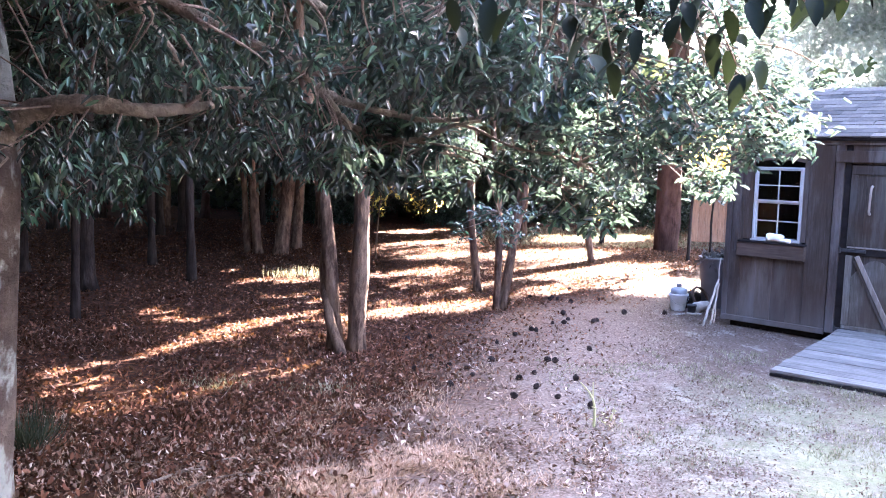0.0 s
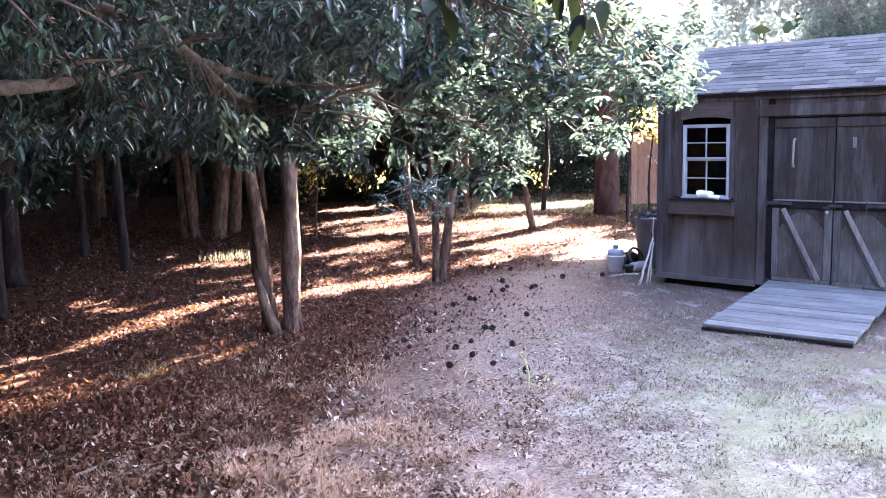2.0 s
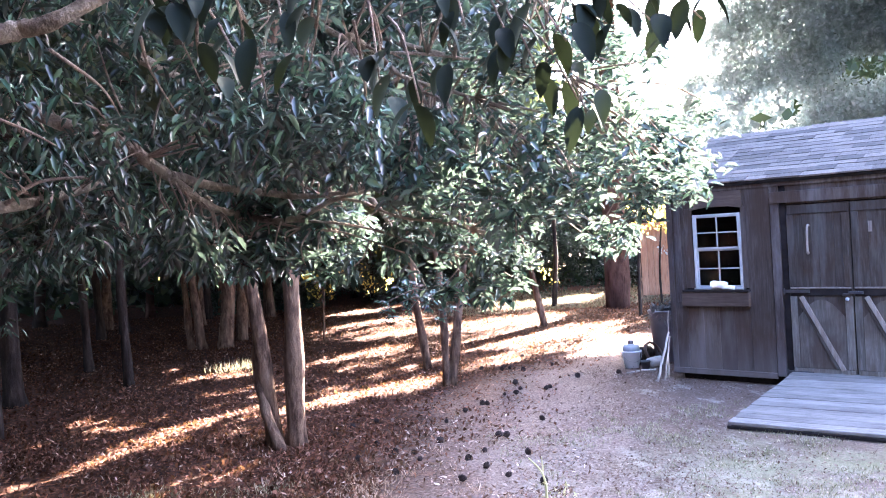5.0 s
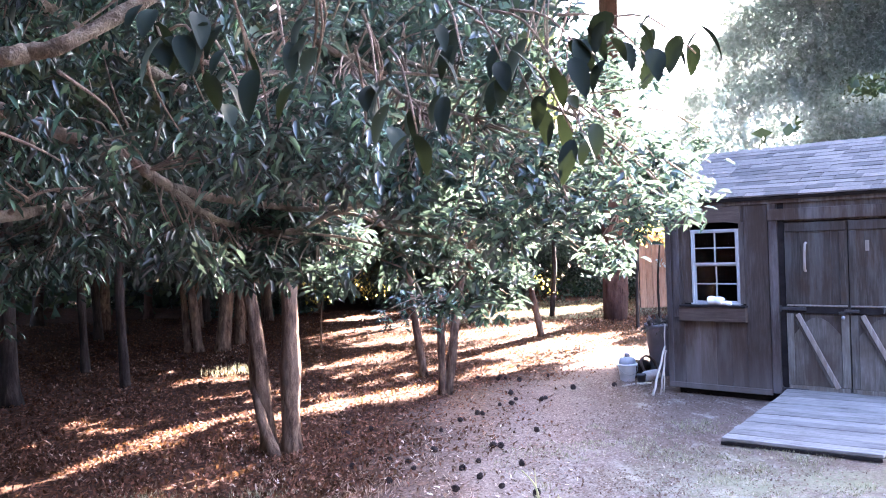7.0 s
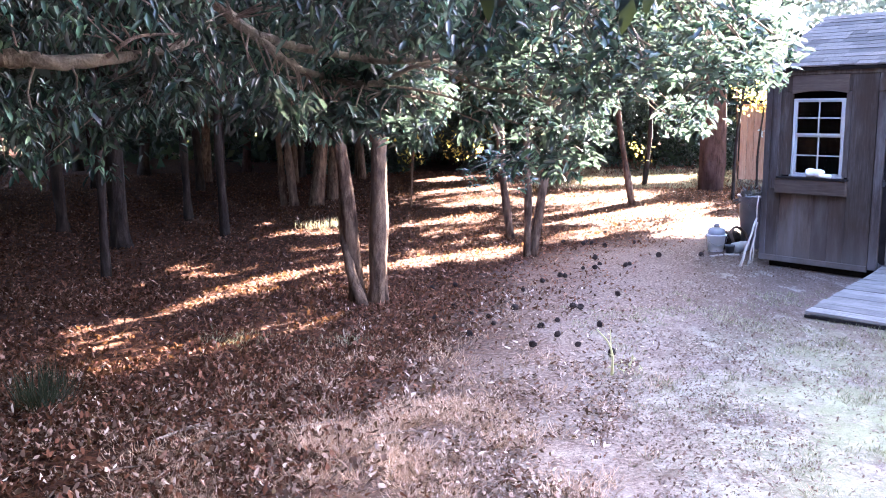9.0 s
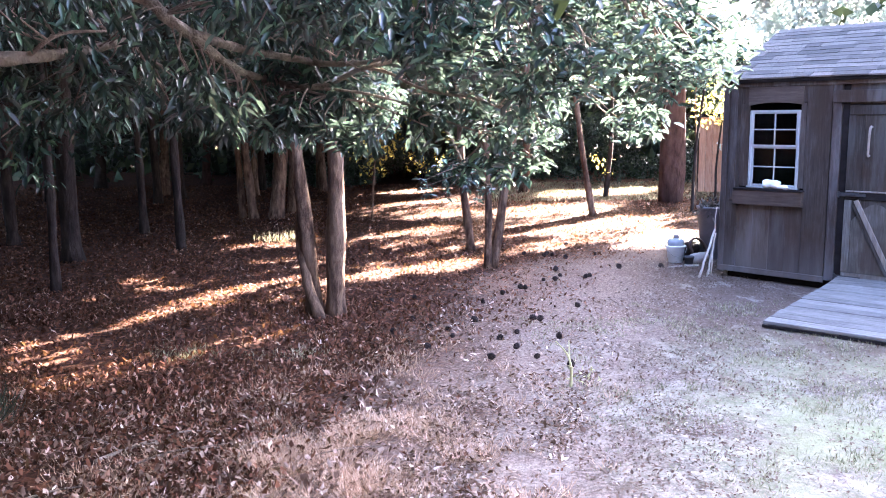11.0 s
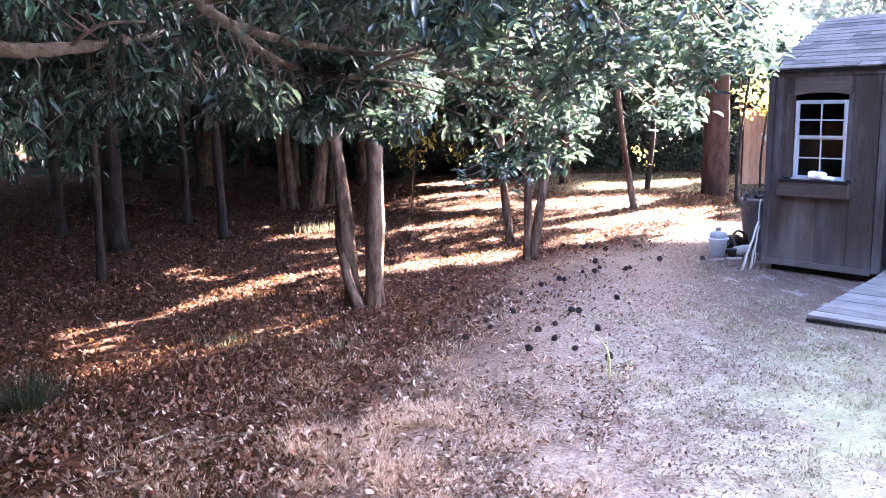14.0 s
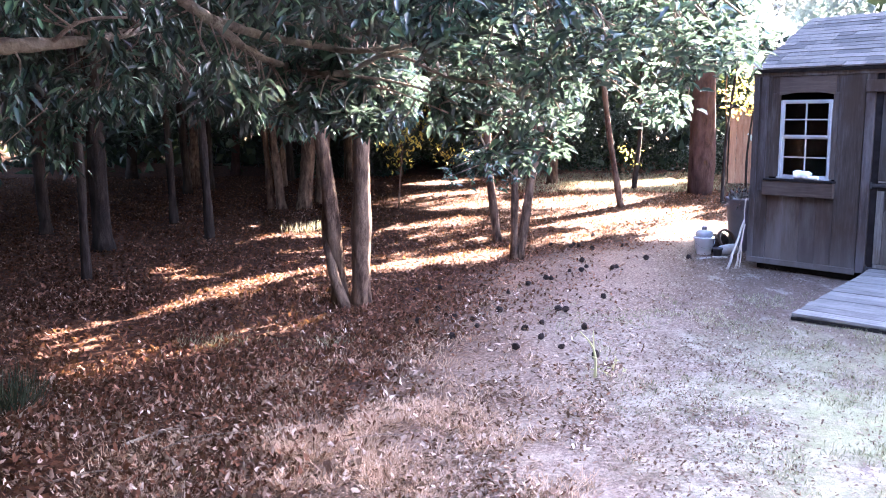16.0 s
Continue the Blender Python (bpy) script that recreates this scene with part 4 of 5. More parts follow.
# ---- trees ----
def stem(bm, base, top, r0, r1, seed, flare=1.3, wob=0.07, sides=10, mid=None):
    rng = random.Random(seed)
    a, b = Vector(base), Vector(top)
    pts, radii = [], []
    n = 10
    ctrl = [a, *( [Vector(mid)] if mid else [a.lerp(b, 0.35) + Vector((rng.uniform(-wob, wob), rng.uniform(-wob, wob), 0)), a.lerp(b, 0.7) + Vector((rng.uniform(-wob, wob), rng.uniform(-wob, wob), 0))]), b]
    pts = bend(ctrl, 5)
    n = len(pts) - 1
    for i in range(n + 1):
        t = i / n
        radii.append((r0 * (1 - t) + r1 * t) * (1 + (flare - 1) * math.exp(-t * n * 0.9)))
    radii = [r * (1 + 0.09 * math.sin(i * 1.9 + seed)) for i, r in enumerate(radii)]
    tube(bm, pts, radii, sides, 0.11, seed)
    return pts


def crown_leaves(name, centres, spread, per, size, mat, parent, droop=0.5, respect=True, label=""):
    """Leaves in loose clusters round twig tips."""
    c = np.repeat(np.asarray(centres, float), per, 0)
    p = c + RNG.normal(size=c.shape) * spread
    if respect:
        p = p[~in_gap(p)]
    n = len(p)
    L = RNG.uniform(0.6, 1.15, n) * size
    mesh = leaves_mesh(name, p, random_dirs(n, droop), random_dirs(n) + np.array([0, 0, 0.8]), L, L * RNG.uniform(0.38, 0.55, n))
    return tagged(link_mesh(name, mesh, mat, parent, label), kind="stuff")


def small_tree(base, stems, crown, label, mat, seed, leaf=0.09, clusters=160, per=14, crown_mat=None, group="young trees at the wood's edge"):
    """stems: (foot offset, top offset, foot radius, top radius); crown: centre offset and half sizes."""
    x, y = base
    t = thing("tree", on_ground(x, y), label, "tree", group)
    rng = random.Random(seed)
    tops = []
    for k, (foot, top, r0, r1) in enumerate(stems):
        bm = bmesh.new()
        pts = stem(bm, (*foot, -0.03), top, r0, r1, seed * 7 + k)
        part("trunk", bm, mat, t, smooth=True)
        if top[2] > 2:
            tops.append(pts)
    if crown:
        (cx, cy, cz), (rx, ry, rz) = crown
        cs = []
        while len(cs) < clusters:
            p = np.array([rng.uniform(-1, 1) for _ in range(3)])
            if np.linalg.norm(p) < 1 and rng.random() < 0.35 + 0.65 * np.linalg.norm(p):
                cs.append((cx + p[0] * rx, cy + p[1] * ry, cz + p[2] * rz))
        bm = bmesh.new()
        for c in cs[::7]:
            pts = tops[rng.randrange(len(tops))]
            s = pts[rng.randrange(3 * len(pts) // 4, len(pts))]
            tube(bm, bend([s, s.lerp(Vector(c), 0.5) + Vector((0, 0, 0.12)), c], 3), [0.018 - 0.002 * i for i in range(7)], 5)
        part("limb", bm, mat, t, smooth=True)
        wc = np.array(cs) + np.array([x, y, 0])
        keep = ~in_gap(wc)
        ob = crown_leaves("crown", wc[keep], 0.16, per, leaf, crown_mat or M_CROWN_SHADED, None, 0.35)
        ob.parent = t
        ob.matrix_basis = t.matrix_basis.inverted()
    return t


def build_edge_trees():
    # pair of stems nearest the clearing
    small_tree((-1.0, 7.2), [((-0.06, 0.12), (-0.50, 0.3, 3.6), 0.066, 0.05), ((0.12, 0.08), (0.10, 0.2, 3.8), 0.08, 0.062), ((0.02, -0.05), (-0.2, 0.3, 0.9), 0.05, 0.03)],
               ((-0.1, 0.5, 3.4), (2.0, 1.6, 1.6)), "red-brown double-stemmed tree at the edge of the clearing", M_BARK_RED, 11, clusters=230)
    small_tree((0.6, 9.7), [((-0.02, 0), (-0.1, 0.1, 3.3), 0.042, 0.028), ((0.05, 0.02), (0.66, 0.15, 3.2), 0.042, 0.026), ((0.0, 0.05), (0.3, 0.3, 2.6), 0.024, 0.015)],
               ((0.2, 0, 3.0), (1.5, 1.4, 1.3)), "slim red-brown tree forking low into two stems", M_BARK_RED, 12, clusters=150)
    small_tree((0.45, 11.0), [((0, 0), (-0.22, 0.1, 3.4), 0.052, 0.036)], ((0, 0.2, 3.2), (1.4, 1.3, 1.4)), "slim straight red-brown tree", M_BARK_RED, 13, clusters=140)
    small_tree((2.72, 14.85), [((0, 0), (-0.45, 0.2, 3.0), 0.055, 0.035)], ((-0.4, 0.3, 2.9), (1.2, 1.1, 1.0)), "thin leaning young tree in the sun", M_BARK_RED, 14, clusters=90)
    small_tree((3.55, 18.1), [((0, 0), (0.15, 0.2, 3.0), 0.05, 0.03)], ((0.1, 0, 2.9), (1.0, 1.0, 0.9)), "thin young tree before the undergrowth", M_BARK_SHADED, 15, clusters=70)
    small_tree((-3.41, 11.37), [((0, 0), (-0.12, 0.1, 3.6), 0.06, 0.04)], ((0, 0.2, 3.2), (1.6, 1.4, 1.7)), "slim tree with bark coloured dark for the wood's shade", M_BARK_SHADED, 16)
    small_tree((-3.85, 8.54), [((0, 0), (-0.1, 0.1, 3.5), 0.045, 0.03)], ((0, 0.2, 3.0), (1.6, 1.4, 1.6)), "slim tree with bark coloured dark for the wood's shade", M_BARK_SHADED, 17)
    small_tree((-4.46, 13.05), [((0, 0), (-0.15, 0.1, 3.8), 0.06, 0.04)], ((0, 0.2, 3.4), (1.7, 1.4, 1.7)), "slim tree with bark coloured dark for the wood's shade", M_BARK_SHADED, 18)
    small_tree((-4.45, 10.4), [((0, 0), (-0.05, 0.1, 4.5), 0.11, 0.08)], ((0, 0.2, 3.6), (1.9, 1.6, 1.9)), "stout tree with bark coloured dark for the wood's shade", M_BARK_SHADED, 19)
    small_tree((-2.8, 14.9), [((0, 0), (0.35, 0.2, 4.2), 0.12, 0.09), ((-0.4, 0.1), (-0.75, 0.2, 4.0), 0.08, 0.05), ((-0.6, 0.15), (-0.9, 0.3, 4.0), 0.06, 0.04)],
               ((0, 0.2, 3.8), (2.0, 1.6, 1.9)), "clump of three red-brown stems", M_BARK_RED, 20, clusters=200)
    small_tree((-5.9, 11.9), [((0, 0), (-0.1, 0.1, 4.2), 0.08, 0.06)], ((0, 0.2, 3.4), (1.9, 1.6, 1.9)), "slim tree with bark coloured dark for the wood's shade", M_BARK_SHADED, 21)
    small_tree((5.0, 16.6), [((0, 0), (0.03, 0.1, 2.9), 0.02, 0.013)], None, "thin pale upright sapling beside the big trunk", M_BARK_RED, 23)
    small_tree((4.6, 15.4), [((0, 0), (0.25, 0.1, 2.9), 0.03, 0.015)], None, "thin bent sapling beside the big trunk", M_BARK_SHADED, 22)


build_edge_trees()


def build_pine():
    t = thing("tree", on_ground(4.68, 17.15), "tall pine with a thick red-brown trunk", "tree")
    bm = bmesh.new()
    stem(bm, (0, 0, -0.05), (0.2, 0.3, 13), 0.225, 0.17, 5, 1.1, 0.1, 18)
    part("trunk", bm, M_BARK_PINE, t, smooth=True)


build_pine()


def build_yellow_sapling():
    t = thing("sapling", on_ground(5.15, 15.8), "sapling with bright yellow autumn leaves behind the shed", "sapling")
    bm = bmesh.new()
    stem(bm, (0, 0, -0.02), (0.15, 0.1, 2.3), 0.025, 0.012, 31, 1.2, 0.08, 8)
    part("trunk", bm, M_BARK_SHADED, t, smooth=True)
    cs = [(RNG.uniform(-0.45, 0.45), RNG.uniform(-0.4, 0.4), RNG.uniform(1.55, 2.45)) for _ in range(34)]
    crown_leaves("crown", cs, 0.1, 12, 0.1, M_YELLOW, t, 0.3, False)


build_yellow_sapling()


def build_yellow_spray():
    t = thing("sapling", on_ground(-1.1, 14.5), "slender sapling with a spray of yellow autumn leaves", "sapling")
    bm = bmesh.new()
    stem(bm, (0, 0, -0.02), (0.05, 0.03, 1.58), 0.016, 0.008, 33, 1.2, 0.05, 7)
    for k in range(5):
        z = 0.92 + 0.14 * k
        tube(bm, bend([(0.03, 0.01, z), (0.14 * (-1) ** k, 0.03, z + 0.12), (0.3 * (-1) ** k, 0.05, z + 0.15)], 3), [0.008 - 0.0008 * i for i in range(7)], 5)
    part("trunk", bm, M_BARK_RED, t, smooth=True)
    cs = [(RNG.uniform(-0.32, 0.35), RNG.uniform(-0.2, 0.2), RNG.uniform(1.03, 1.63)) for _ in range(15)]
    crown_leaves("crown", cs, 0.07, 9, 0.11, M_YELLOW, t, 0.2, False)


build_yellow_spray()


# ---- woods behind ----
def build_woods():
    rng = random.Random(41)
    spots = [(-0.9, 25.4), (2.0, 19.6), (3.2, 25.4), (-0.35, 24), (-1.7, 22.5), (-2.2, 26), (0.5, 27), (1.3, 24.5)]
    while len(spots) < 90:
        x, y = rng.uniform(-16, 4), rng.uniform(14.5, 36)
        if x > -1.5 and y < 21.5 or (x > -2.4 and y < 19):
            continue
        if min((x - a) ** 2 + (y - b) ** 2 for a, b in spots) > 0.6:
            spots.append((x, y))
    while len(spots) < 125:
        x, y = rng.uniform(6, 26), rng.uniform(19, 40)
        if x / y > 0.62 and min((x - a) ** 2 + (y - b) ** 2 for a, b in spots) > 2:
            spots.append((x, y))
    protos = []
    for k in range(5):
        t = thing("forest_tree", pose(0, 0, 0), "dark upright forest tree trunk", "tree", "trees of the wood")
        bm = bmesh.new()
        stem(bm, (0, 0, -0.05), (rng.uniform(-0.5, 0.5), rng.uniform(-0.4, 0.4), 9), 0.09, 0.05, 50 + k, 1.4, 0.12, 9)
        part("trunk", bm, (M_BARK_SHADED, M_BARK_RED, M_BARK_PINE)[k % 3], t, smooth=True)
        bm = bmesh.new()
        for j in range(7):
            z = 3.0 + j * 0.8
            a = rng.uniform(0, 6.28)
            d = Vector((math.cos(a), math.sin(a), 0.35))
            tube(bm, [Vector((0, 0, z)) + d * s for s in (0, 0.5, 1.1, 1.8)], [0.03, 0.025, 0.016, 0.006], 5)
        part("limb", bm, M_BARK_SHADED, t, smooth=True)
        protos.append(t)
    for i, (x, y) in enumerate(spots):
        s = rng.uniform(0.7, 1.5)
        m = on_ground(x, y) @ pose(0, 0, 0, 0, 0, rng.uniform(0, 360))
        if i < 5:
            protos[i].matrix_basis = m
        else:
            c = copy_thing(protos[rng.randrange(5)], m)
            c.scale = (s, s, 1.0)
    # leaves added along the sun's rays to shade the clearing, except the sunlit patches
    def canopy(n, box_g, zr):
        out = []
        while sum(map(len, out)) < n:
            g = np.stack([RNG.uniform(box_g[0], box_g[1], 20000), RNG.uniform(box_g[2], box_g[3], 20000)], 1)
            z = RNG.uniform(zr[0], zr[1], 20000)
            k = z / math.tan(SUN_EL)
            p = np.stack([g[:, 0] + AX * k, g[:, 1] + AY * k, z], 1)
            az, el = p[:, 0] / p[:, 1], (z - 1.68) / np.hypot(p[:, 0], p[:, 1])
            # no leaves where the camera should see open sky
            sky_window = (el < 0.335) & ((az > 0.25) & (az < 0.55) & (el > 0.17) | (az > 0.2) & (az < 0.42) & (el > 0.12) | (az > 0.3) & (az < 0.64))
            # also left open so that sun strikes the near crown and the far trees
            ok = ~in_gap(p) & ~sky_window & (p[:, 1] > 11.5) & ~((p[:, 1] > 20.5) & (az > 0.34) & (az < 0.62)) & ~((RNG.random(20000) < np.minimum(0.975, (g[:, 0] + 4.15) / 1.5)) & (g[:, 0] < -1.2) & (g[:, 1] < 0.25) & (g[:, 1] > -2.5))
            out.append(p[ok])
        return np.concatenate(out)[:n]
    p = canopy(215000, (-12, 7, -12, 33), (3.2, 14.0))
    # extra low leaves stop sun leaking onto the wood floor
    low = canopy(70000, (-8, 1.2, 1, 19), (2.5, 5.4))
    p = np.concatenate([p, low[(low[:, 0] / low[:, 1] < 0.19)]])
    n = len(p)
    L = RNG.uniform(0.2, 0.36, n)
    mesh = leaves_mesh("woodland_canopy", p, random_dirs(n, 0.3), random_dirs(n), L, L * 0.6, oval=False)
    tagged(link_mesh("woodland_canopy", mesh, M_WOODS), "green leaves added above the wood to shade the clearing", "foliage", kind="stuff")
    # unseen roof of leaves added over the wood to darken it
    q = np.stack([RNG.uniform(-16, -0.8, 120000), RNG.uniform(-4, 26, 120000), RNG.uniform(3.3, 7.5, 120000)], 1)
    q = q[~in_gap(q) & ((q[:, 0] < -2.2) | (q[:, 1] > 5.5))]
    L = RNG.uniform(0.2, 0.4, len(q))
    mesh = leaves_mesh("woodland_roof", q, random_dirs(len(q), 0.3), random_dirs(len(q)) + np.array([0, 0, 1.0]), L, L * 0.6, oval=False)
    tagged(link_mesh("woodland_roof", mesh, M_WOODS), "dense unseen leaves added overhead to darken the wood", "foliage", kind="stuff")
    # undergrowth and the wood's leafy depth
    def mass(name, n, bx, size, mat, label, keep, thin=-0.08):
        q = np.stack([RNG.uniform(*bx[0], n), RNG.uniform(*bx[1], n), RNG.uniform(*bx[2], n)], 1)
        clump = np.array([noise.noise((a * 0.55, b * 0.55, c * 0.7)) for a, b, c in q])
        q = q[(clump > thin) & keep(q) & ~in_gap(q)]
        m = len(q)
        L = RNG.uniform(0.6, 1.3, m) * size
        me = leaves_mesh(name, q, random_dirs(m, 0.3), random_dirs(m) + np.array([0, 0, 0.5]), L, L * 0.55, oval=False)
        tagged(link_mesh(name, me, mat), label, "foliage", kind="stuff")
    mass("far_woods", 90000, ((-30, 34), (24, 44), (0, 12)), 0.55, M_WOODS, "distant woodland foliage",
         lambda q: q[:, 2] < np.where(np.abs(q[:, 0] / q[:, 1] - 0.37) < 0.16, 3.2 + 14 * np.abs(q[:, 0] / q[:, 1] - 0.37), 13))
    mass("shed_side_woods", 150000, ((6.2, 13.2), (18.2, 19.8), (1, 9)), 0.12, M_HAZYWOODS, "leafy trees rising behind the shed, coloured pale for haze",
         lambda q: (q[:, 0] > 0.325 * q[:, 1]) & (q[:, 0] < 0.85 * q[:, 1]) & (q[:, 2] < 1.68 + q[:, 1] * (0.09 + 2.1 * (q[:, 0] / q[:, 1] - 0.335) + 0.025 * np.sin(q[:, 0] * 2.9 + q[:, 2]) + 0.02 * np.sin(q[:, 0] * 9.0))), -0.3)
    mass("far_trees", 70000, ((13, 26), (36, 42), (1, 14)), 0.3, M_HAZYWOODS, "trees far behind the shed, haze put into their colour",
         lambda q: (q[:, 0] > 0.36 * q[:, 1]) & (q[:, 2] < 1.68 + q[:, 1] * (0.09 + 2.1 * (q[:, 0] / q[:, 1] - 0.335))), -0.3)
    mass("undergrowth", 110000, ((-5, 10), (21.6, 25), (0, 2.6)), 0.11, M_CROWN_SHADED, "dark green undergrowth along the far edge",
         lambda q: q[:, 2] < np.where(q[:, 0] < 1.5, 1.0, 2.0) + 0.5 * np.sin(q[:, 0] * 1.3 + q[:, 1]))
    mass("shade_foliage", 70000, ((-16, 0.5), (15, 26), (0.9, 9)), 0.22, M_CROWN_SHADED, "leaves in the depth of the wood, coloured dark for its shade",
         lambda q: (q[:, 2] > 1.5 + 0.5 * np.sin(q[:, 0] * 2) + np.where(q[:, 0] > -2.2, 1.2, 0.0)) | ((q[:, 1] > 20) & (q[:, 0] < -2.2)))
    mass("deep_woods", 80000, ((-22, 13), (26.5, 32), (0, 4)), 0.26, M_CROWN_SHADED, "foliage deep in the wood, coloured dark for its shade", lambda q: q[:, 2] < 4)
    # mostly out of view, added to block low light from the left
    mass("thicket", 60000, ((-15, -4.6), (-5, 16), (0.5, 5)), 0.2, M_CROWN_SHADED, "dense thicket beside the clearing, added mostly unseen to block side light",
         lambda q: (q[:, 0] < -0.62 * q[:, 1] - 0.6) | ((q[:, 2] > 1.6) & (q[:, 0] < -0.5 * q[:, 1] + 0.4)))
    cs = [(RNG.uniform(-1.8, 0.6), RNG.uniform(18.5, 22), RNG.uniform(0.4, 1.9)) for _ in range(26)]
    ob = crown_leaves("yellow_brush", cs, 0.14, 14, 0.1, M_YELLOW, None, 0.3, False, "yellow-leaved brush lit among the trunks")
    tagged(ob, category="foliage")
    cs = [(3.47 + RNG.normal(0, 0.1), 18.1 + RNG.normal(0, 0.1), 0.72 + RNG.normal(0, 0.16)) for _ in range(4)]
    tagged(crown_leaves("yellow_sprig", cs, 0.09, 7, 0.09, M_YELLOW, None, 0.3, False, "small yellow leaves on a thin stem"), category="foliage")


build_woods()


def build_backdrop():
    """A far, dark treeline that closes the horizon."""
    n, rows = 220, 7
    bm = bmesh.new()
    grid = []
    for i in range(n + 1):
        a = math.radians(-75 + 150 * i / n)
        side = math.tan(a)
        top = 7.0 if 0.12 < side < 0.75 else 16.0
        top += 2.0 * noise.noise((a * 30, 0, 3)) + 1.2 * noise.noise((a * 90, 0, 5))
        col = []
        for k in range(rows + 1):
            r = 78 + 3 * noise.noise((a * 40, k * 0.7, 1)) + 1.2 * k
            col.append(bm.verts.new((r * math.sin(a), r * math.cos(a), -0.1 + top * k / rows)))
        grid.append(col)
    for p, q in zip(grid, grid[1:]):
        for k in range(rows):
            bm.faces.new((p[k], p[k + 1], q[k + 1], q[k]))
    m, nt, b = material("far_treeline", 0.95, 0.05)
    leaf = noise_tex(nt, coords(nt), 1.4, 8, 0.75)
    nt.links.new(ramp(nt, leaf, [(0.35, (0.008, 0.012, 0.009)), (0.6, (0.035, 0.05, 0.03)), (0.75, (0.09, 0.10, 0.05))]), b.inputs["Base Color"])
    tagged(part("backdrop", bm, m, None, "far dark line of woodland", smooth=True), category="backdrop", kind="structure")


build_backdrop()


# ---- evergreen tree whose boughs hang over the view ----
def build_evergreen():
    tx, ty = -1.545, 2.02
    t = thing("evergreen_tree", on_ground(tx, ty), "glossy-leaved evergreen tree with lichen-spotted trunk and low boughs", "tree")
    off = Vector((tx, ty, 0))
    bm = bmesh.new()
    trunk_pts = bend([(-0.12, 0, -0.05), (-0.055, 0, 0.6), (-0.015, 0, 1.2), (0.02, 0, 1.7), (-0.05, 0.05, 2.3), (-0.1, 0.1, 3.3)], 4)
    tube(bm, trunk_pts, [0.17 - 0.003 * i for i in range(len(trunk_pts))], 16, 0.05, 4)
    part("trunk", bm, M_BARK_LICHEN, t, "bark spotted with pale lichen", smooth=True)
    limbs, limb_pts = [], []

    def limb(r0, r1, *pts):
        k = len(limbs)
        limbs.append(pts)
        cur = bend([Vector(p) - off for p in pts], 5)
        bm = bmesh.new()
        tube(bm, cur, [(r0 + (r1 - r0) * i / (len(cur) - 1)) * (1 + 0.1 * math.sin(i * 2.3 + k)) for i in range(len(cur))], 10, 0.12, 60 + k)
        part("limb", bm, M_LIMB if r0 > 0.008 else M_TWIG, t, smooth=True)
        limb_pts.extend(np.array(c + off) for c in cur[len(cur) // 4:])

    limb(0.031, 0.009, (-1.42, 2.0, 1.74), (-1.34, 1.99, 1.82), (-1.23, 1.97, 1.842), (-1.13, 1.97, 1.842), (-1.05, 2.03, 1.835), (-0.97, 2.14, 1.85), (-0.93, 2.35, 1.88), (-0.9, 2.6, 1.93))
    limb(0.0175, 0.005, (-1.45, 2.05, 2.45), (-1.15, 2.0, 2.2), (-0.84, 2.0, 2.04), (-0.672, 2.03, 1.973), (-0.636, 2.1, 1.935), (-0.615, 2.2, 1.911), (-0.581, 2.5, 1.844), (-0.543, 2.75, 1.821), (-0.471, 2.75, 1.801), (-0.391, 2.7, 1.789), (-0.319, 2.7, 1.804), (-0.266, 2.7, 1.827), (-0.212, 2.7, 1.849), (-0.089, 2.7, 1.877), (0.034, 2.65, 1.918), (0.102, 2.6, 1.942))
    limb(0.014, 0.006, (-0.615, 2.2, 1.911), (-0.571, 2.5, 1.899), (-0.51, 2.6, 1.889), (-0.406, 2.7, 1.874), (-0.336, 2.7, 1.862), (-0.23, 2.7, 1.864), (-0.144, 2.65, 1.874), (-0.017, 2.6, 1.902))
    limb(0.005, 0.0025, (-0.391, 2.7, 1.789), (-0.231, 2.7, 1.774), (-0.09, 2.7, 1.738), (0.034, 2.65, 1.685), (0.136, 2.6, 1.651))
    limb(0.005, 0.0025, (-0.448, 2.72, 1.794), (-0.303, 2.7, 1.757), (-0.196, 2.7, 1.739), (-0.018, 2.6, 1.668))
    limb(0.0055, 0.003, (-0.212, 2.7, 1.849), (-0.142, 2.7, 1.834), (-0.071, 2.68, 1.798), (-0.001, 2.65, 1.771), (0.119, 2.6, 1.752), (0.187, 2.6, 1.726))
    limb(0.006, 0.003, (-0.97, 2.1, 1.85), (-0.924, 2.1, 1.885), (-0.88, 2.12, 1.905), (-0.8, 2.15, 1.91))
    limb(0.005, 0.0025, (-0.5, 2.5, 1.93), (-0.389, 2.6, 1.917), (-0.339, 2.6, 1.905), (-0.28, 2.68, 1.872), (-0.2, 2.7, 1.83))
    limb(0.006, 0.003, (-0.05, 2.62, 1.96), (0.034, 2.6, 1.943), (0.118, 2.6, 1.923), (0.22, 2.6, 1.892), (0.321, 2.6, 1.867))
    limb(0.03, 0.004, (-1.5, 2.1, 2.9), (-1.2, 2.9, 2.6), (-0.7, 3.4, 2.3), (-0.2, 4.0, 2.0), (0.05, 4.8, 1.65), (0.2, 5.5, 1.36))
    limb(0.035, 0.006, (-1.5, 2.1, 2.4), (-1.9, 2.8, 2.2), (-2.2, 3.4, 2.0), (-2.5, 3.9, 1.8))
    limb(0.03, 0.006, (-1.5, 2.1, 2.6), (-1.5, 3.0, 2.4), (-1.4, 3.7, 2.1), (-1.3, 4.2, 1.85))
    limb(0.012, 0.004, (-1.5, 2.05, 2.8), (-0.7, 1.8, 2.55), (-0.188, 1.9, 2.188), (-0.128, 1.9, 2.167), (-0.055, 2.0, 2.128), (-0.005, 2.0, 2.086), (0.16, 2.05, 2.04))
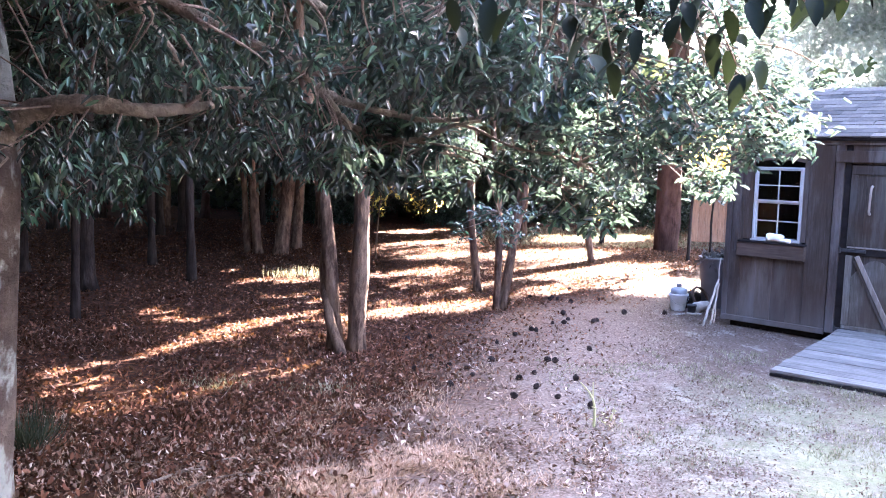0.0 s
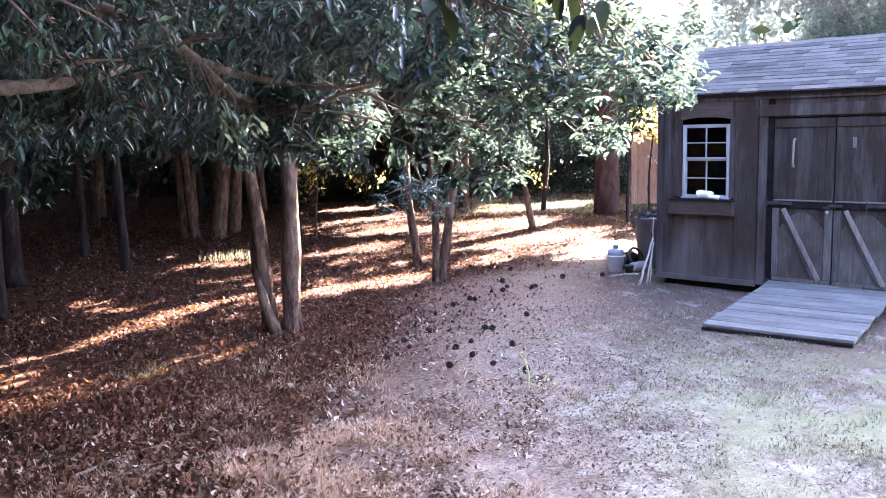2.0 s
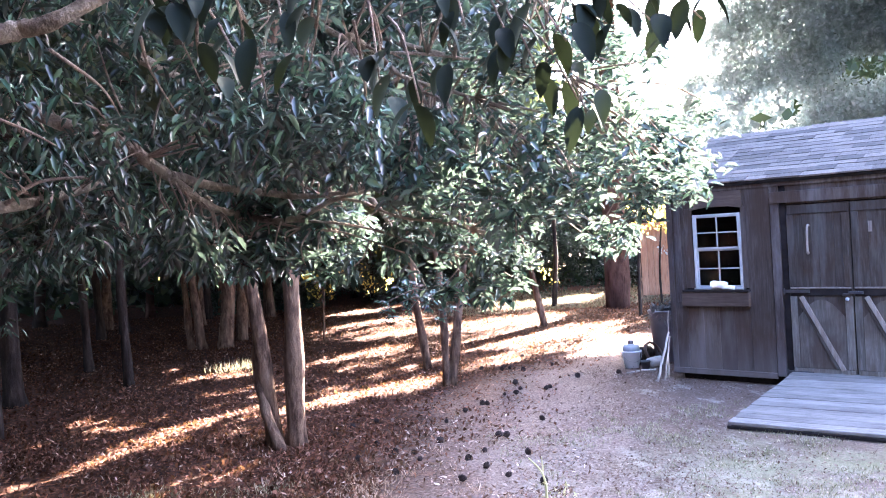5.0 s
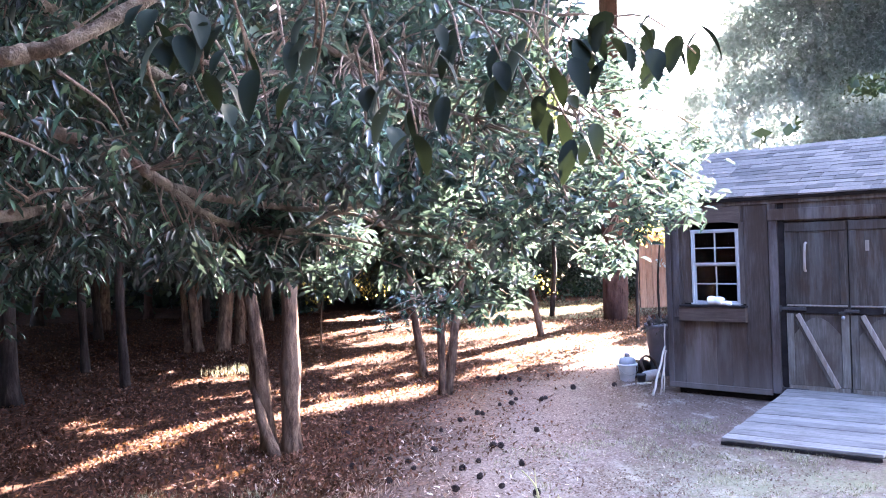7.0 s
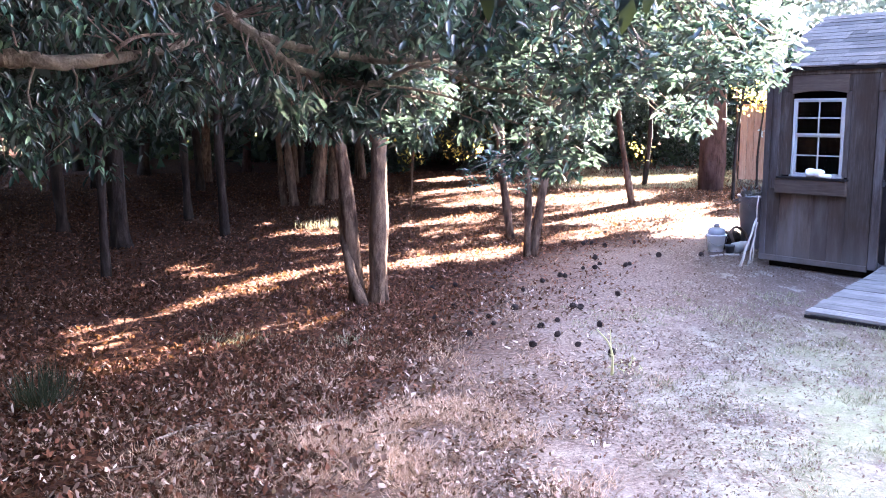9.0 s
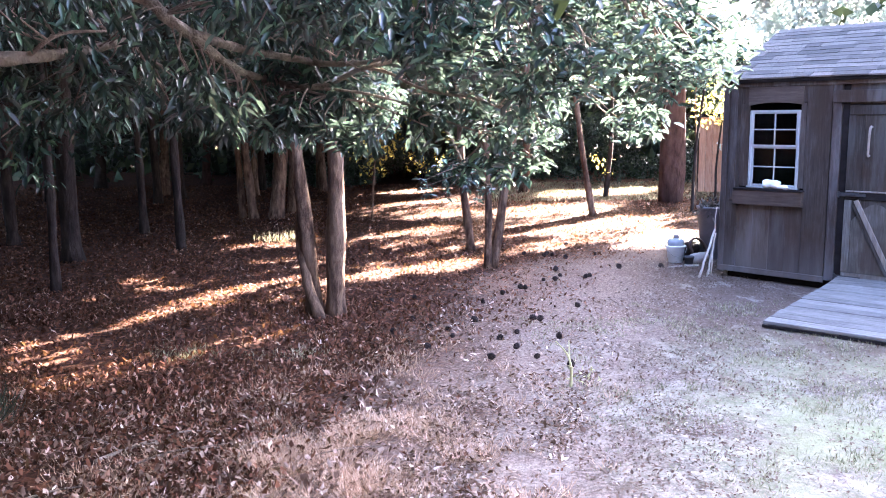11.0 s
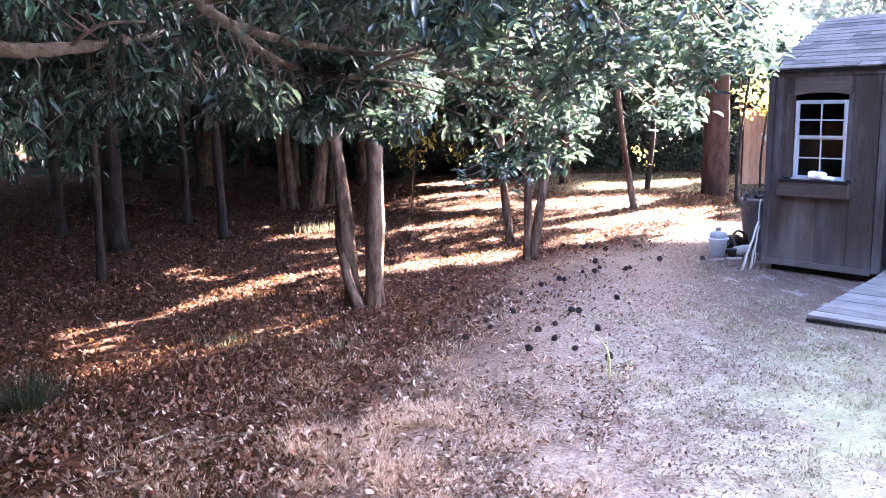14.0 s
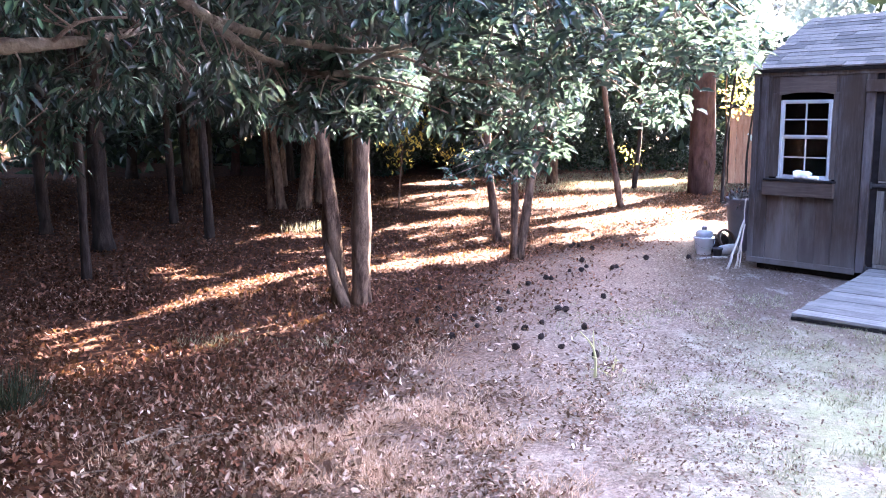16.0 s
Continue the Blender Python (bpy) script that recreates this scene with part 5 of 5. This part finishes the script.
    limb(0.006, 0.003, (-0.5, 1.85, 2.16), (-0.266, 1.9, 2.13), (-0.207, 1.95, 2.141), (-0.158, 2.0, 2.152), (0.05, 2.05, 2.15), (0.4, 2.1, 2.1))
    limb(0.018, 0.008, (-1.45, 1.9, 2.3), (-0.95, 1.35, 2.02), (-0.617, 1.2, 2.023), (-0.564, 1.2, 2.032), (-0.503, 1.2, 2.048), (-0.3, 1.25, 2.16), (0.0, 1.3, 2.2))
    limb(0.014, 0.004, (-1.5, 2.05, 2.9), (-0.9, 2.3, 2.6), (-0.2, 2.5, 2.35), (0.4, 2.5, 2.15), (0.72, 2.4, 1.98))
    limb_pts = np.array(limb_pts)
    # twig tips fitted to the camera's view: none where they would cover the low limbs
    limbs_in_view = np.array([np.array(c) for pts in (limbs[0][:6], limbs[1][3:13], limbs[2][1:7], limbs[3], limbs[4], limbs[5], limbs[6], limbs[12][2:6]) for c in bend(pts, 6)])
    reach = np.where(limbs_in_view[:, 0] < -0.85, 0.032, 0.022)

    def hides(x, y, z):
        far = limbs_in_view[:, 1] > y + 0.02
        d = np.hypot(limbs_in_view[:, 0] / limbs_in_view[:, 1] - x / y, (limbs_in_view[:, 2] - 1.70) / limbs_in_view[:, 1] - (z - 1.70) / y)
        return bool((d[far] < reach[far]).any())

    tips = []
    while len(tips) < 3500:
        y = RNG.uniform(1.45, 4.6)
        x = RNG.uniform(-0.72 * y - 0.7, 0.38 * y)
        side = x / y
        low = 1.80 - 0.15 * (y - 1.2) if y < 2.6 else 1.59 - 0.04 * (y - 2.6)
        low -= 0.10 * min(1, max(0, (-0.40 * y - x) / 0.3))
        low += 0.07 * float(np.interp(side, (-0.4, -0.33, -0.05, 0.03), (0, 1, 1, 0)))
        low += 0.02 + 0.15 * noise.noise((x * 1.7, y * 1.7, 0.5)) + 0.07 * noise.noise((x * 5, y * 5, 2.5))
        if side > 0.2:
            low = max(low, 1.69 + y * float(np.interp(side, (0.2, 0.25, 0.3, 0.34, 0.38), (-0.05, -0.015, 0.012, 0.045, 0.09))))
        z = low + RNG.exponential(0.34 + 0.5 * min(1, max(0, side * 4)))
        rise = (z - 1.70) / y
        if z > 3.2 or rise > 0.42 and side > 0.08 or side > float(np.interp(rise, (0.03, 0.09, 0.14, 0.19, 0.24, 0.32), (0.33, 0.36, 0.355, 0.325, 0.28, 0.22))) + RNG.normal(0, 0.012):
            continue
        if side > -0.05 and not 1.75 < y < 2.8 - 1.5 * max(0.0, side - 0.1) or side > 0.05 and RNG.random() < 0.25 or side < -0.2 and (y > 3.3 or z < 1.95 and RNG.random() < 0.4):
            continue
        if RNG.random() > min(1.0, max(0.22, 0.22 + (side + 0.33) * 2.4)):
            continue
        # tips covering those limbs in view are dropped; sprays stand apart, with gaps between
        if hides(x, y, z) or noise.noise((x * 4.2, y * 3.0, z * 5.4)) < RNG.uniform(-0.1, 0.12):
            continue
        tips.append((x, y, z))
    tips += [(0.2 + RNG.normal(0, 0.13), 5.5 + RNG.normal(0, 0.14), 1.33 + RNG.normal(0, 0.075)) for _ in range(34)]
    for _ in range(4800):                    # upper crown, mostly out of view, added to shade the leaves below
        a, r = RNG.uniform(0, 6.283), 3.7 * math.sqrt(RNG.uniform(0, 1))
        if r * math.cos(a) < 1.25:
            tips.append((tx + r * math.cos(a), ty + r * math.sin(a), RNG.uniform(2.75, 4.8)))
    for _ in range(1200):                    # unseen boughs over the viewer, added to block skylight
        x, y, z = RNG.uniform(-2.6, -0.2), RNG.uniform(-1.6, 2.3), RNG.uniform(2.7, 3.8)
        if (z - 1.68) > 0.45 * math.hypot(x, y) or y < 0:
            tips.append((x, y, z))
    tips = np.array(tips)
    bm = bmesh.new()
    rng = random.Random(8)
    for tip in tips[::3]:
        d2 = ((limb_pts - tip) ** 2).sum(1) + rng.uniform(0, 0.05)
        s = Vector(limb_pts[int(np.argmin(d2))]) - off
        e = Vector(tip) - off
        if (e - s).length > 0.28:
            s = e + (s - e).normalized() * 0.24
        mid = s.lerp(e, 0.5) + Vector((rng.uniform(-0.03, 0.03), rng.uniform(-0.03, 0.03), rng.uniform(-0.01, 0.03)))
        tube(bm, bend([s, mid, e], 3), [0.0034, 0.0031, 0.0028, 0.0025, 0.0021, 0.0017, 0.0012], 4)
    tagged(part("twig", bm, M_TWIG, t, "thin grey twigs", smooth=True), kind="stuff")
    # each twig ends in a whorl of long leaves, hanging more steeply towards the view's left
    per = 12
    c = np.repeat(tips, per, 0)
    n = len(c)
    spin = np.tile(np.arange(per) * 6.283 / per, len(tips)) + np.repeat(RNG.uniform(0, 6.283, len(tips)), per) + RNG.normal(0, 0.25, n)
    hang = np.repeat(np.clip(RNG.normal(0.42, 0.4, len(tips)) - 1.0 * np.clip(tips[:, 0] / np.maximum(tips[:, 1], 0.5) + 0.05, -0.4, 0.3), -0.2, 1.6), per)
    way = np.stack([np.cos(spin), np.sin(spin), -hang + RNG.normal(0, 0.3, n)], 1)
    base = c + RNG.normal(size=c.shape) * 0.016
    right_in_view = np.clip((c[:, 0] / np.maximum(c[:, 1], 0.5) + 0.2) / 0.35, 0, 1)
    # leaf size fitted to distance from the camera; unseen overhead leaves enlarged for shade
    L = RNG.uniform(0.029, 0.05, n) * (1.22 - 0.27 * right_in_view) * np.where(c[:, 2] > 2.75, 1.0, np.clip(c[:, 1] / 2.3, 0.68, 1.0)) * np.where(c[:, 2] > 2.75, np.where(c[:, 2] - 1.68 > 0.36 * np.hypot(c[:, 0], c[:, 1]), 2.9, 1.7), 1.0)
    face = np.stack([np.cos(spin) * hang, np.sin(spin) * hang, np.full(n, 1.0)], 1) + RNG.normal(size=c.shape) * 0.4
    mesh = leaves_mesh("crown", base, way, face, L, L * (RNG.uniform(0.26, 0.36, n) + 0.15 * right_in_view), 0.18)
    ob = link_mesh("crown", mesh, M_EVERGREEN, t, "dark glossy drooping leaves")
    ob.matrix_basis = t.matrix_basis.inverted()
    tagged(ob, kind="stuff")
    # broad leaves on the nearest hanging twigs, coloured dark like silhouettes
    near = np.array([(-0.031, 1.1, 1.89), (0.202, 1.2, 1.898), (-0.275, 1.0, 1.965), (-0.25, 1.05, 1.94), (-0.33, 1.0, 1.98), (0.034, 1.1, 1.985), (0.1, 1.15, 1.975), (0.178, 1.15, 1.972),
                     (0.238, 1.2, 1.99), (-0.08, 1.15, 1.925), (0.43, 1.3, 2.03), (0.34, 1.25, 2.01), (0.146, 1.2, 1.945), (-0.2, 1.1, 1.99)])
    c = np.repeat(near, 6, 0)
    n = len(c)
    spin = RNG.uniform(0, 6.283, n)
    way = np.stack([np.cos(spin), np.sin(spin), RNG.normal(-1.5, 0.5, n)], 1)
    face = np.stack([np.cos(spin), np.sin(spin), np.full(n, 0.5)], 1) + RNG.normal(size=c.shape) * 0.3
    L = RNG.uniform(0.04, 0.064, n)
    starts = c + np.array([0, 0, 0.035]) + RNG.normal(size=c.shape) * 0.025
    way, side = unit(way), unit(np.cross(way, face))
    up = np.cross(side, way)
    wide = L * RNG.uniform(0.2, 0.29, n)
    verts, faces, seg = [], [], 9
    for i in range(n):
        o = len(verts)
        for k in range(seg + 1):
            u = k / seg
            w = wide[i] * (math.sin(math.pi * min(1, u * 0.94 + 0.03) ** 0.8) ** 0.8 if k < seg else 0.02)
            mid_p = starts[i] + way[i] * L[i] * u + up[i] * L[i] * 0.16 * u * (1 - u) * 2 + np.array([0, 0, -0.12 * L[i] * u * u])
            for f in (-1, -0.5, 0, 0.5, 1):
                verts.append(mid_p + side[i] * w * f + up[i] * w * 0.22 * abs(f) ** 1.5)
        for k in range(seg):
            for j in range(4):
                q = o + k * 5 + j
                faces.append((q, q + 1, q + 6, q + 5))
    mesh = bpy.data.meshes.new("near_leaves")
    mesh.from_pydata([tuple(v) for v in verts], [], faces)
    mesh.polygons.foreach_set("use_smooth", [True] * len(faces))
    ob = link_mesh("near_leaves", mesh, M_NEARLEAF, t, "broad leaves on hanging twigs, coloured dark as if backlit")
    ob.matrix_basis = t.matrix_basis.inverted()
    tagged(ob, kind="stuff")
    bm = bmesh.new()
    for p in near:
        e = Vector(p) - off
        s0 = Vector(limb_pts[int(np.argmin(((limb_pts - p) ** 2).sum(1)))]) - off
        if (s0 - e).length > 0.16:
            s0 = e + (s0 - e).normalized() * 0.16
        tube(bm, bend([s0, s0.lerp(e, 0.5) + Vector((0, 0, 0.03)), e], 3), [0.0026, 0.0024, 0.0022, 0.002, 0.0018, 0.0016, 0.0014], 5)
    tagged(part("hanging_twig", bm, M_TWIG, t, smooth=True), kind="stuff")


build_evergreen()


# ---- ground cover ----
def litter_edge(x, y):
    return x - (0.30 * y - 0.60)


def heights(x, y):
    return np.array([ground_height(a, b) for a, b in zip(x, y)])


def build_litter():
    # far floor of the wood
    n = 190000
    y = 7.0 + 15.5 * RNG.uniform(0, 1, n) ** 1.15
    x = RNG.uniform(-1, 1, n) * (0.62 * y + 0.8)
    e = litter_edge(x, y) - 0.6 * np.maximum(0, y - 9.8)
    keep = RNG.uniform(0, 1, n) < np.interp(e, (-2.2, -1.3, -0.4, 0.2), (1.0, 0.4, 0.05, 0.0))
    patch = np.array([noise.noise((a * 0.8, b * 0.8, 4.2)) for a, b in zip(x, y)])
    keep &= RNG.uniform(-0.9, 0.5, n) < patch + 0.25
    x, y = x[keep], y[keep]
    n = len(x)
    base = np.stack([x, y, heights(x, y) + RNG.uniform(0.004, 0.02, n)], 1)
    way = random_dirs(n)
    way[:, 2] = way[:, 2] * 0.3 + 0.06
    L = RNG.uniform(0.025, 0.052, n)
    mesh = leaves_mesh("leaf_litter", base, way, random_dirs(n) * 0.35 + np.array([0, 0, 1]), L, L * RNG.uniform(0.35, 0.65, n), -0.3, False, 0.15)
    tagged(link_mesh("leaf_litter", mesh, M_LITTER), "brown fallen leaves covering the wood floor", "fallen leaves", kind="stuff")
    # broad leaves close to the viewer, lying in drifts
    n = 170000
    y = 2.3 + 5.6 * RNG.uniform(0, 1, n) ** 1.1
    x = RNG.uniform(-1, 1, n) * (0.62 * y + 0.7)
    e = litter_edge(x, y)
    drift = np.array([noise.noise((a * 1.3, b * 1.3, 7.7)) + 0.6 * noise.noise((a * 3.7, b * 3.7, 1.2)) for a, b in zip(x, y)])
    thick = np.interp(e, (-1.7, -1.2, -0.6, -0.3, 0.0, 0.2), (1.0, 0.3, 0.2, 0.4, 0.2, 0.0))
    thick += 0.95 * (y < 5.5) * (e > -0.8) * (e < 0.02)
    keep = (RNG.uniform(0, 1, n) < thick * np.interp(y, (5.0, 7.5), (1.0, 0.55))) & (drift > RNG.uniform(-0.9, 0.35, n))
    x, y, e = x[keep], y[keep], e[keep]
    n = len(x)
    base = np.stack([x, y, heights(x, y) + RNG.uniform(0.004, 0.03, n)], 1)
    way = random_dirs(n)
    way[:, 2] = (way[:, 2] * 0.55 + 0.1) * np.interp(e, (-1.5, -0.7), (1.0, 0.35))
    L = (0.02 + 0.034 * RNG.uniform(0, 1, n) ** 1.3) * np.interp(e, (-1.2, -0.6), (1.0, 0.75))
    shape = random_dirs(n) * 0.65 + np.array([0, 0, 1])
    old = RNG.uniform(0, 1, n) < np.clip((e + 1.75) / 0.8, np.interp(y, (4.2, 5.4), (0.4, 0.05)), 0.93)
    for name, pick, mat, label in (("broad_litter", ~old, M_LITTER, "broad brown fallen leaves lying in drifts"), ("bleached_litter", old, M_CURLED, "curled brown and bleached fallen leaves")):
        m = int(pick.sum())
        mesh = leaves_mesh(name, base[pick], way[pick], shape[pick], L[pick], L[pick] * RNG.uniform(0.22, 0.55, m), -0.35, True, 0.2)
        tagged(link_mesh(name, mesh, mat), label, "fallen leaves", kind="stuff")
    # crumbs of leaf and bark trodden into the bare dirt
    n = 62000
    y = 2.4 + 9.0 * RNG.uniform(0, 1, n) ** 1.4
    x = 0.30 * y - 0.5 + RNG.exponential(1.1, n) + RNG.normal(0, 0.25, n)
    bits = np.array([noise.noise((a * 2.1, b * 1.4, 3.3)) for a, b in zip(x, y)]) > RNG.uniform(-0.6, 0.5, n)
    x, y = x[bits], y[bits]
    n = len(x)
    way = random_dirs(n)
    way[:, 2] = way[:, 2] * 0.3
    L = RNG.uniform(0.007, 0.026, n)
    mesh = leaves_mesh("leaf_crumbs", np.stack([x, y, heights(x, y) + RNG.uniform(0.002, 0.008, n)], 1), way, random_dirs(n) * 0.4 + np.array([0, 0, 1]), L, L * RNG.uniform(0.3, 0.7, n), -0.2)
    tagged(link_mesh("leaf_crumbs", mesh, M_CRUMBS), "crumbs of dry leaf trodden into the dirt", "fallen leaves", kind="stuff")


build_litter()


def build_fallen_branch(lines, radius, label):
    """Bare forked branch lying on the leaves; its place is where its first line begins."""
    x0, y0 = lines[0][0]
    z0 = ground_height(x0, y0) + 0.02
    bm = bmesh.new()
    for k, line in enumerate(lines):
        pts = bend([Vector((x - x0, y - y0, ground_height(x, y) + 0.022 + 0.012 * (i % 2) - z0)) for i, (x, y) in enumerate(line)], 4)
        r = radius * (1 if k == 0 else 0.6)
        tube(bm, pts, [r * (1 - 0.65 * i / (len(pts) - 1)) for i in range(len(pts))], 6, 0.12, 30 + k)
    tagged(part("fallen_branch", bm, M_TWIG, None, label, Matrix.Translation((x0, y0, z0)), True), category="branch", group="branches lying on the leaves")


build_fallen_branch([[(-1.70, 4.06), (-1.59, 4.21), (-1.49, 4.36), (-1.36, 4.44), (-1.2, 4.47)], [(-1.585, 4.2), (-1.53, 4.26), (-1.42, 4.33)], [(-1.62, 4.18), (-1.78, 4.32), (-1.96, 4.38)]], 0.0085, "pale forked dead branch lying on fallen leaves")
build_fallen_branch([[(-1.02, 4.22), (-0.96, 4.26), (-0.83, 4.37), (-0.69, 4.46)], [(-0.86, 4.35), (-0.74, 4.36)]], 0.006, "thin pale dead twig lying in dry grass")


def blades(name, centres, per, height, mat, label, category, spread=0.06, kind="stuff", lean=0.5, width=0.006, parent=None):
    c = np.repeat(np.asarray(centres, float), per, 0)
    n = len(c)
    a = RNG.uniform(0, 6.283, n)
    r = np.abs(RNG.normal(size=n)) * spread
    base = c + np.stack([r * np.cos(a), r * np.sin(a), np.zeros(n)], 1)
    way = np.stack([np.cos(a) * lean, np.sin(a) * lean, np.ones(n)], 1) + RNG.normal(size=c.shape) * 0.25
    L = RNG.uniform(0.5, 1.1, n) * height
    mesh = leaves_mesh(name, base, way, np.stack([np.cos(a), np.sin(a), np.full(n, 0.2)], 1), L, np.full(n, width), 0.25, False)
    return tagged(link_mesh(name, mesh, mat, parent, label), category=category, kind=kind)


def scatter(n, fx, fy):
    x, y = fx(n), fy(n)
    return np.stack([x, y, [ground_height(a, b) for a, b in zip(x, y)]], 1)


def ragged(c):
    return c[np.array([noise.noise((a * 2.6, b * 2.6, 2.4)) + 0.6 * noise.noise((a * 7, b * 7, 5.1)) for a, b, _ in c]) + RNG.uniform(-0.25, 0.25, len(c)) > 0.14]


blades("grass_clump", [(-2.55, 4.6, 0)], 260, 0.30, M_GREENGRASS, "dark green clump of grass among fallen leaves", "grass", 0.07, "", 0.7)
blades("sunlit_grass", scatter(26, lambda n: RNG.normal(-2.15, 0.22, n), lambda n: RNG.normal(12.1, 0.16, n)), 12, 0.17, M_MEADOW, "pale dry tufts lit at the wood's edge", "grass", 0.06)
blades("dry_grass", ragged(scatter(7500, lambda n: RNG.normal(-0.4, 0.5, n), lambda n: 2.6 + np.abs(RNG.normal(0, 1.3, n)))), 13, 0.07, M_STRAW, "thin dry tan grass among the leaves", "grass", 0.05, lean=1.8, width=0.0035)
blades("straw_wisps", ragged(scatter(5000, lambda n: RNG.normal(-0.85, 0.32, n), lambda n: RNG.normal(4.0, 0.55, n))), 9, 0.075, M_STRAW, "wisps of dry tan grass lying over the leaves", "grass", 0.06, lean=2.2, width=0.003)
blades("green_wisps", np.concatenate([scatter(46, lambda n: RNG.normal(-1.78, 0.15, n), lambda n: RNG.normal(6.04, 0.07, n)), scatter(26, lambda n: RNG.normal(-0.98, 0.13, n), lambda n: RNG.normal(6.05, 0.06, n)), scatter(7, lambda n: RNG.normal(1.04, 0.05, n), lambda n: RNG.normal(5.78, 0.04, n))]), 6, 0.08, M_LAWN, "thin yellow-green grass tufts among the leaves", "grass", 0.04, lean=0.9, width=0.004)
blades("lawn_grass", ragged(scatter(9500, lambda n: 0.7 + 4.4 * RNG.uniform(0, 1, n) ** 0.8, lambda n: 2.5 + 5.2 * RNG.uniform(0, 1, n) ** 1.3)), 9, 0.034, M_LAWN, "sparse short dry grass on the dirt", "grass", 0.045, lean=1.1, width=0.004)


def build_weed():
    t = thing("weed", on_ground(0.847, 5.249), "pale dry weed stalk standing in the dirt", "weed")
    bm = bmesh.new()
    tube(bm, bend([(0, 0, 0), (0.0, 0.0, 0.13), (-0.03, 0, 0.22), (-0.10, 0.0, 0.30)], 4), [0.010 - 0.0005 * i for i in range(13)], 6)
    tube(bm, bend([(0, 0, 0.10), (-0.01, 0.01, 0.2), (-0.015, 0.01, 0.3)], 4), [0.007 - 0.0005 * i for i in range(9)], 5)
    part("stalk", bm, M_STALK, t)
    n = 26
    b = np.stack([RNG.uniform(0.0, 0.22, n), RNG.normal(0, 0.03, n), RNG.uniform(0.02, 0.14, n)], 1)
    mesh = leaves_mesh("leaf", b, random_dirs(n), random_dirs(n), RNG.uniform(0.02, 0.05, n), RNG.uniform(0.008, 0.015, n))
    tagged(link_mesh("leaf", mesh, M_STALK, t, "small yellow-green leaves"), kind="stuff")


build_weed()


def build_cones():
    bm = bmesh.new()
    rng = random.Random(77)
    for ring in range(5):
        zz = 0.008 + ring * 0.008
        r = (0.016, 0.023, 0.023, 0.017, 0.008)[ring]
        for k in range(9):
            a = 6.283 * (k + 0.5 * (ring % 2)) / 9
            d = Vector((math.cos(a), math.sin(a), 0.35))
            s = Vector((-math.sin(a), math.cos(a), 0))
            b = Vector((0, 0, zz)) + d * 0.004
            v = [bm.verts.new(b), bm.verts.new(b + d * r * 0.7 + s * 0.008), bm.verts.new(b + d * r * 1.1 + Vector((0, 0, 0.004))), bm.verts.new(b + d * r * 0.7 - s * 0.008)]
            bm.faces.new(v)
            u = [bm.verts.new(w.co - Vector((0, 0, 0.006))) for w in v]
            bm.faces.new(u[::-1])
            for i in range(4):
                bm.faces.new((v[i], v[(i + 1) % 4], u[(i + 1) % 4], u[i]))
    bmesh.ops.create_icosphere(bm, subdivisions=1, radius=0.014, matrix=Matrix.Translation((0, 0, 0.024)))
    spots = [(1.25, 7.58), (0.8, 7.11), (0.92, 6.48), (0.63, 8.1), (0.32, 7.05), (0.09, 6.78), (-0.1, 6.17), (-0.41, 7.8), (0.86, 8.45), (1.31, 9.52), (1.66, 9.06), (2.05, 9.57), (2.51, 9.56), (0.64, 6.62), (0.71, 5.86), (0.37, 5.83), (0.94, 5.68), (-0.23, 7.95), (1.13, 8.84)]
    while len(spots) < 40:
        y = 6.0 + 5.5 * rng.random()
        x = 0.30 * y - 1.6 + rng.gauss(0, 0.6)
        spots.append((x, y))
    first = None
    for x, y in spots:
        k = 1.0 if first is None else rng.uniform(0.75, 1.2)
        m = pose(x, y, ground_height(x, y) + 0.012, rng.uniform(-80, 80), rng.uniform(-80, 80), rng.uniform(0, 360)) @ Matrix.Diagonal((k, k, k, 1))
        if first is None:
            first = tagged(part("pine_cone", bm, M_CONE, None, "dark open pine cone lying on the ground", m), category="pine cone", group="pine cones on the clearing")
        else:
            copy_thing(first, m)


build_cones()


def fallen_branch(pts, r, label):
    a = Vector(pts[0])
    cur = bend([Vector(p) - a for p in pts], 5)
    bm = bmesh.new()
    tube(bm, cur, [r * (1 - 0.6 * i / (len(cur) - 1)) for i in range(len(cur))], 6, 0.1, int(r * 1e5))
    tagged(part("branch", bm, M_TWIG, None, label, Matrix.Translation(a), True), category="branch")


fallen_branch([(-1.52, 4.0, 0.015), (-1.40, 4.12, 0.03), (-1.28, 4.19, 0.035), (-1.1, 4.24, 0.02)], 0.006, "thin grey fallen branch among leaves")
fallen_branch([(-1.33, 4.12, 0.02), (-1.22, 4.22, 0.03), (-1.05, 4.30, 0.02)], 0.004, "thin grey fallen twig among leaves")
fallen_branch([(-0.75, 4.0, 0.015), (-0.6, 4.12, 0.025), (-0.42, 4.2, 0.03), (-0.3, 4.22, 0.02)], 0.005, "thin pale fallen twig in dry grass")
blades("clearing_grass", scatter(2200, lambda n: RNG.uniform(1.2, 7, n), lambda n: RNG.uniform(17.5, 22.5, n)), 6, 0.08, M_MEADOW, "pale yellow-green grass in the sunlit clearing", "grass", 0.12, lean=0.8, width=0.012)
fallen_branch([(0.1, 3.35, 0.015), (0.25, 3.42, 0.025), (0.42, 3.44, 0.02)], 0.005, "short pale fallen twig in the leaves")
fallen_branch([(-1.9, 3.6, 0.02), (-1.7, 3.72, 0.035), (-1.45, 3.75, 0.02)], 0.006, "grey fallen branch half hidden by leaves")
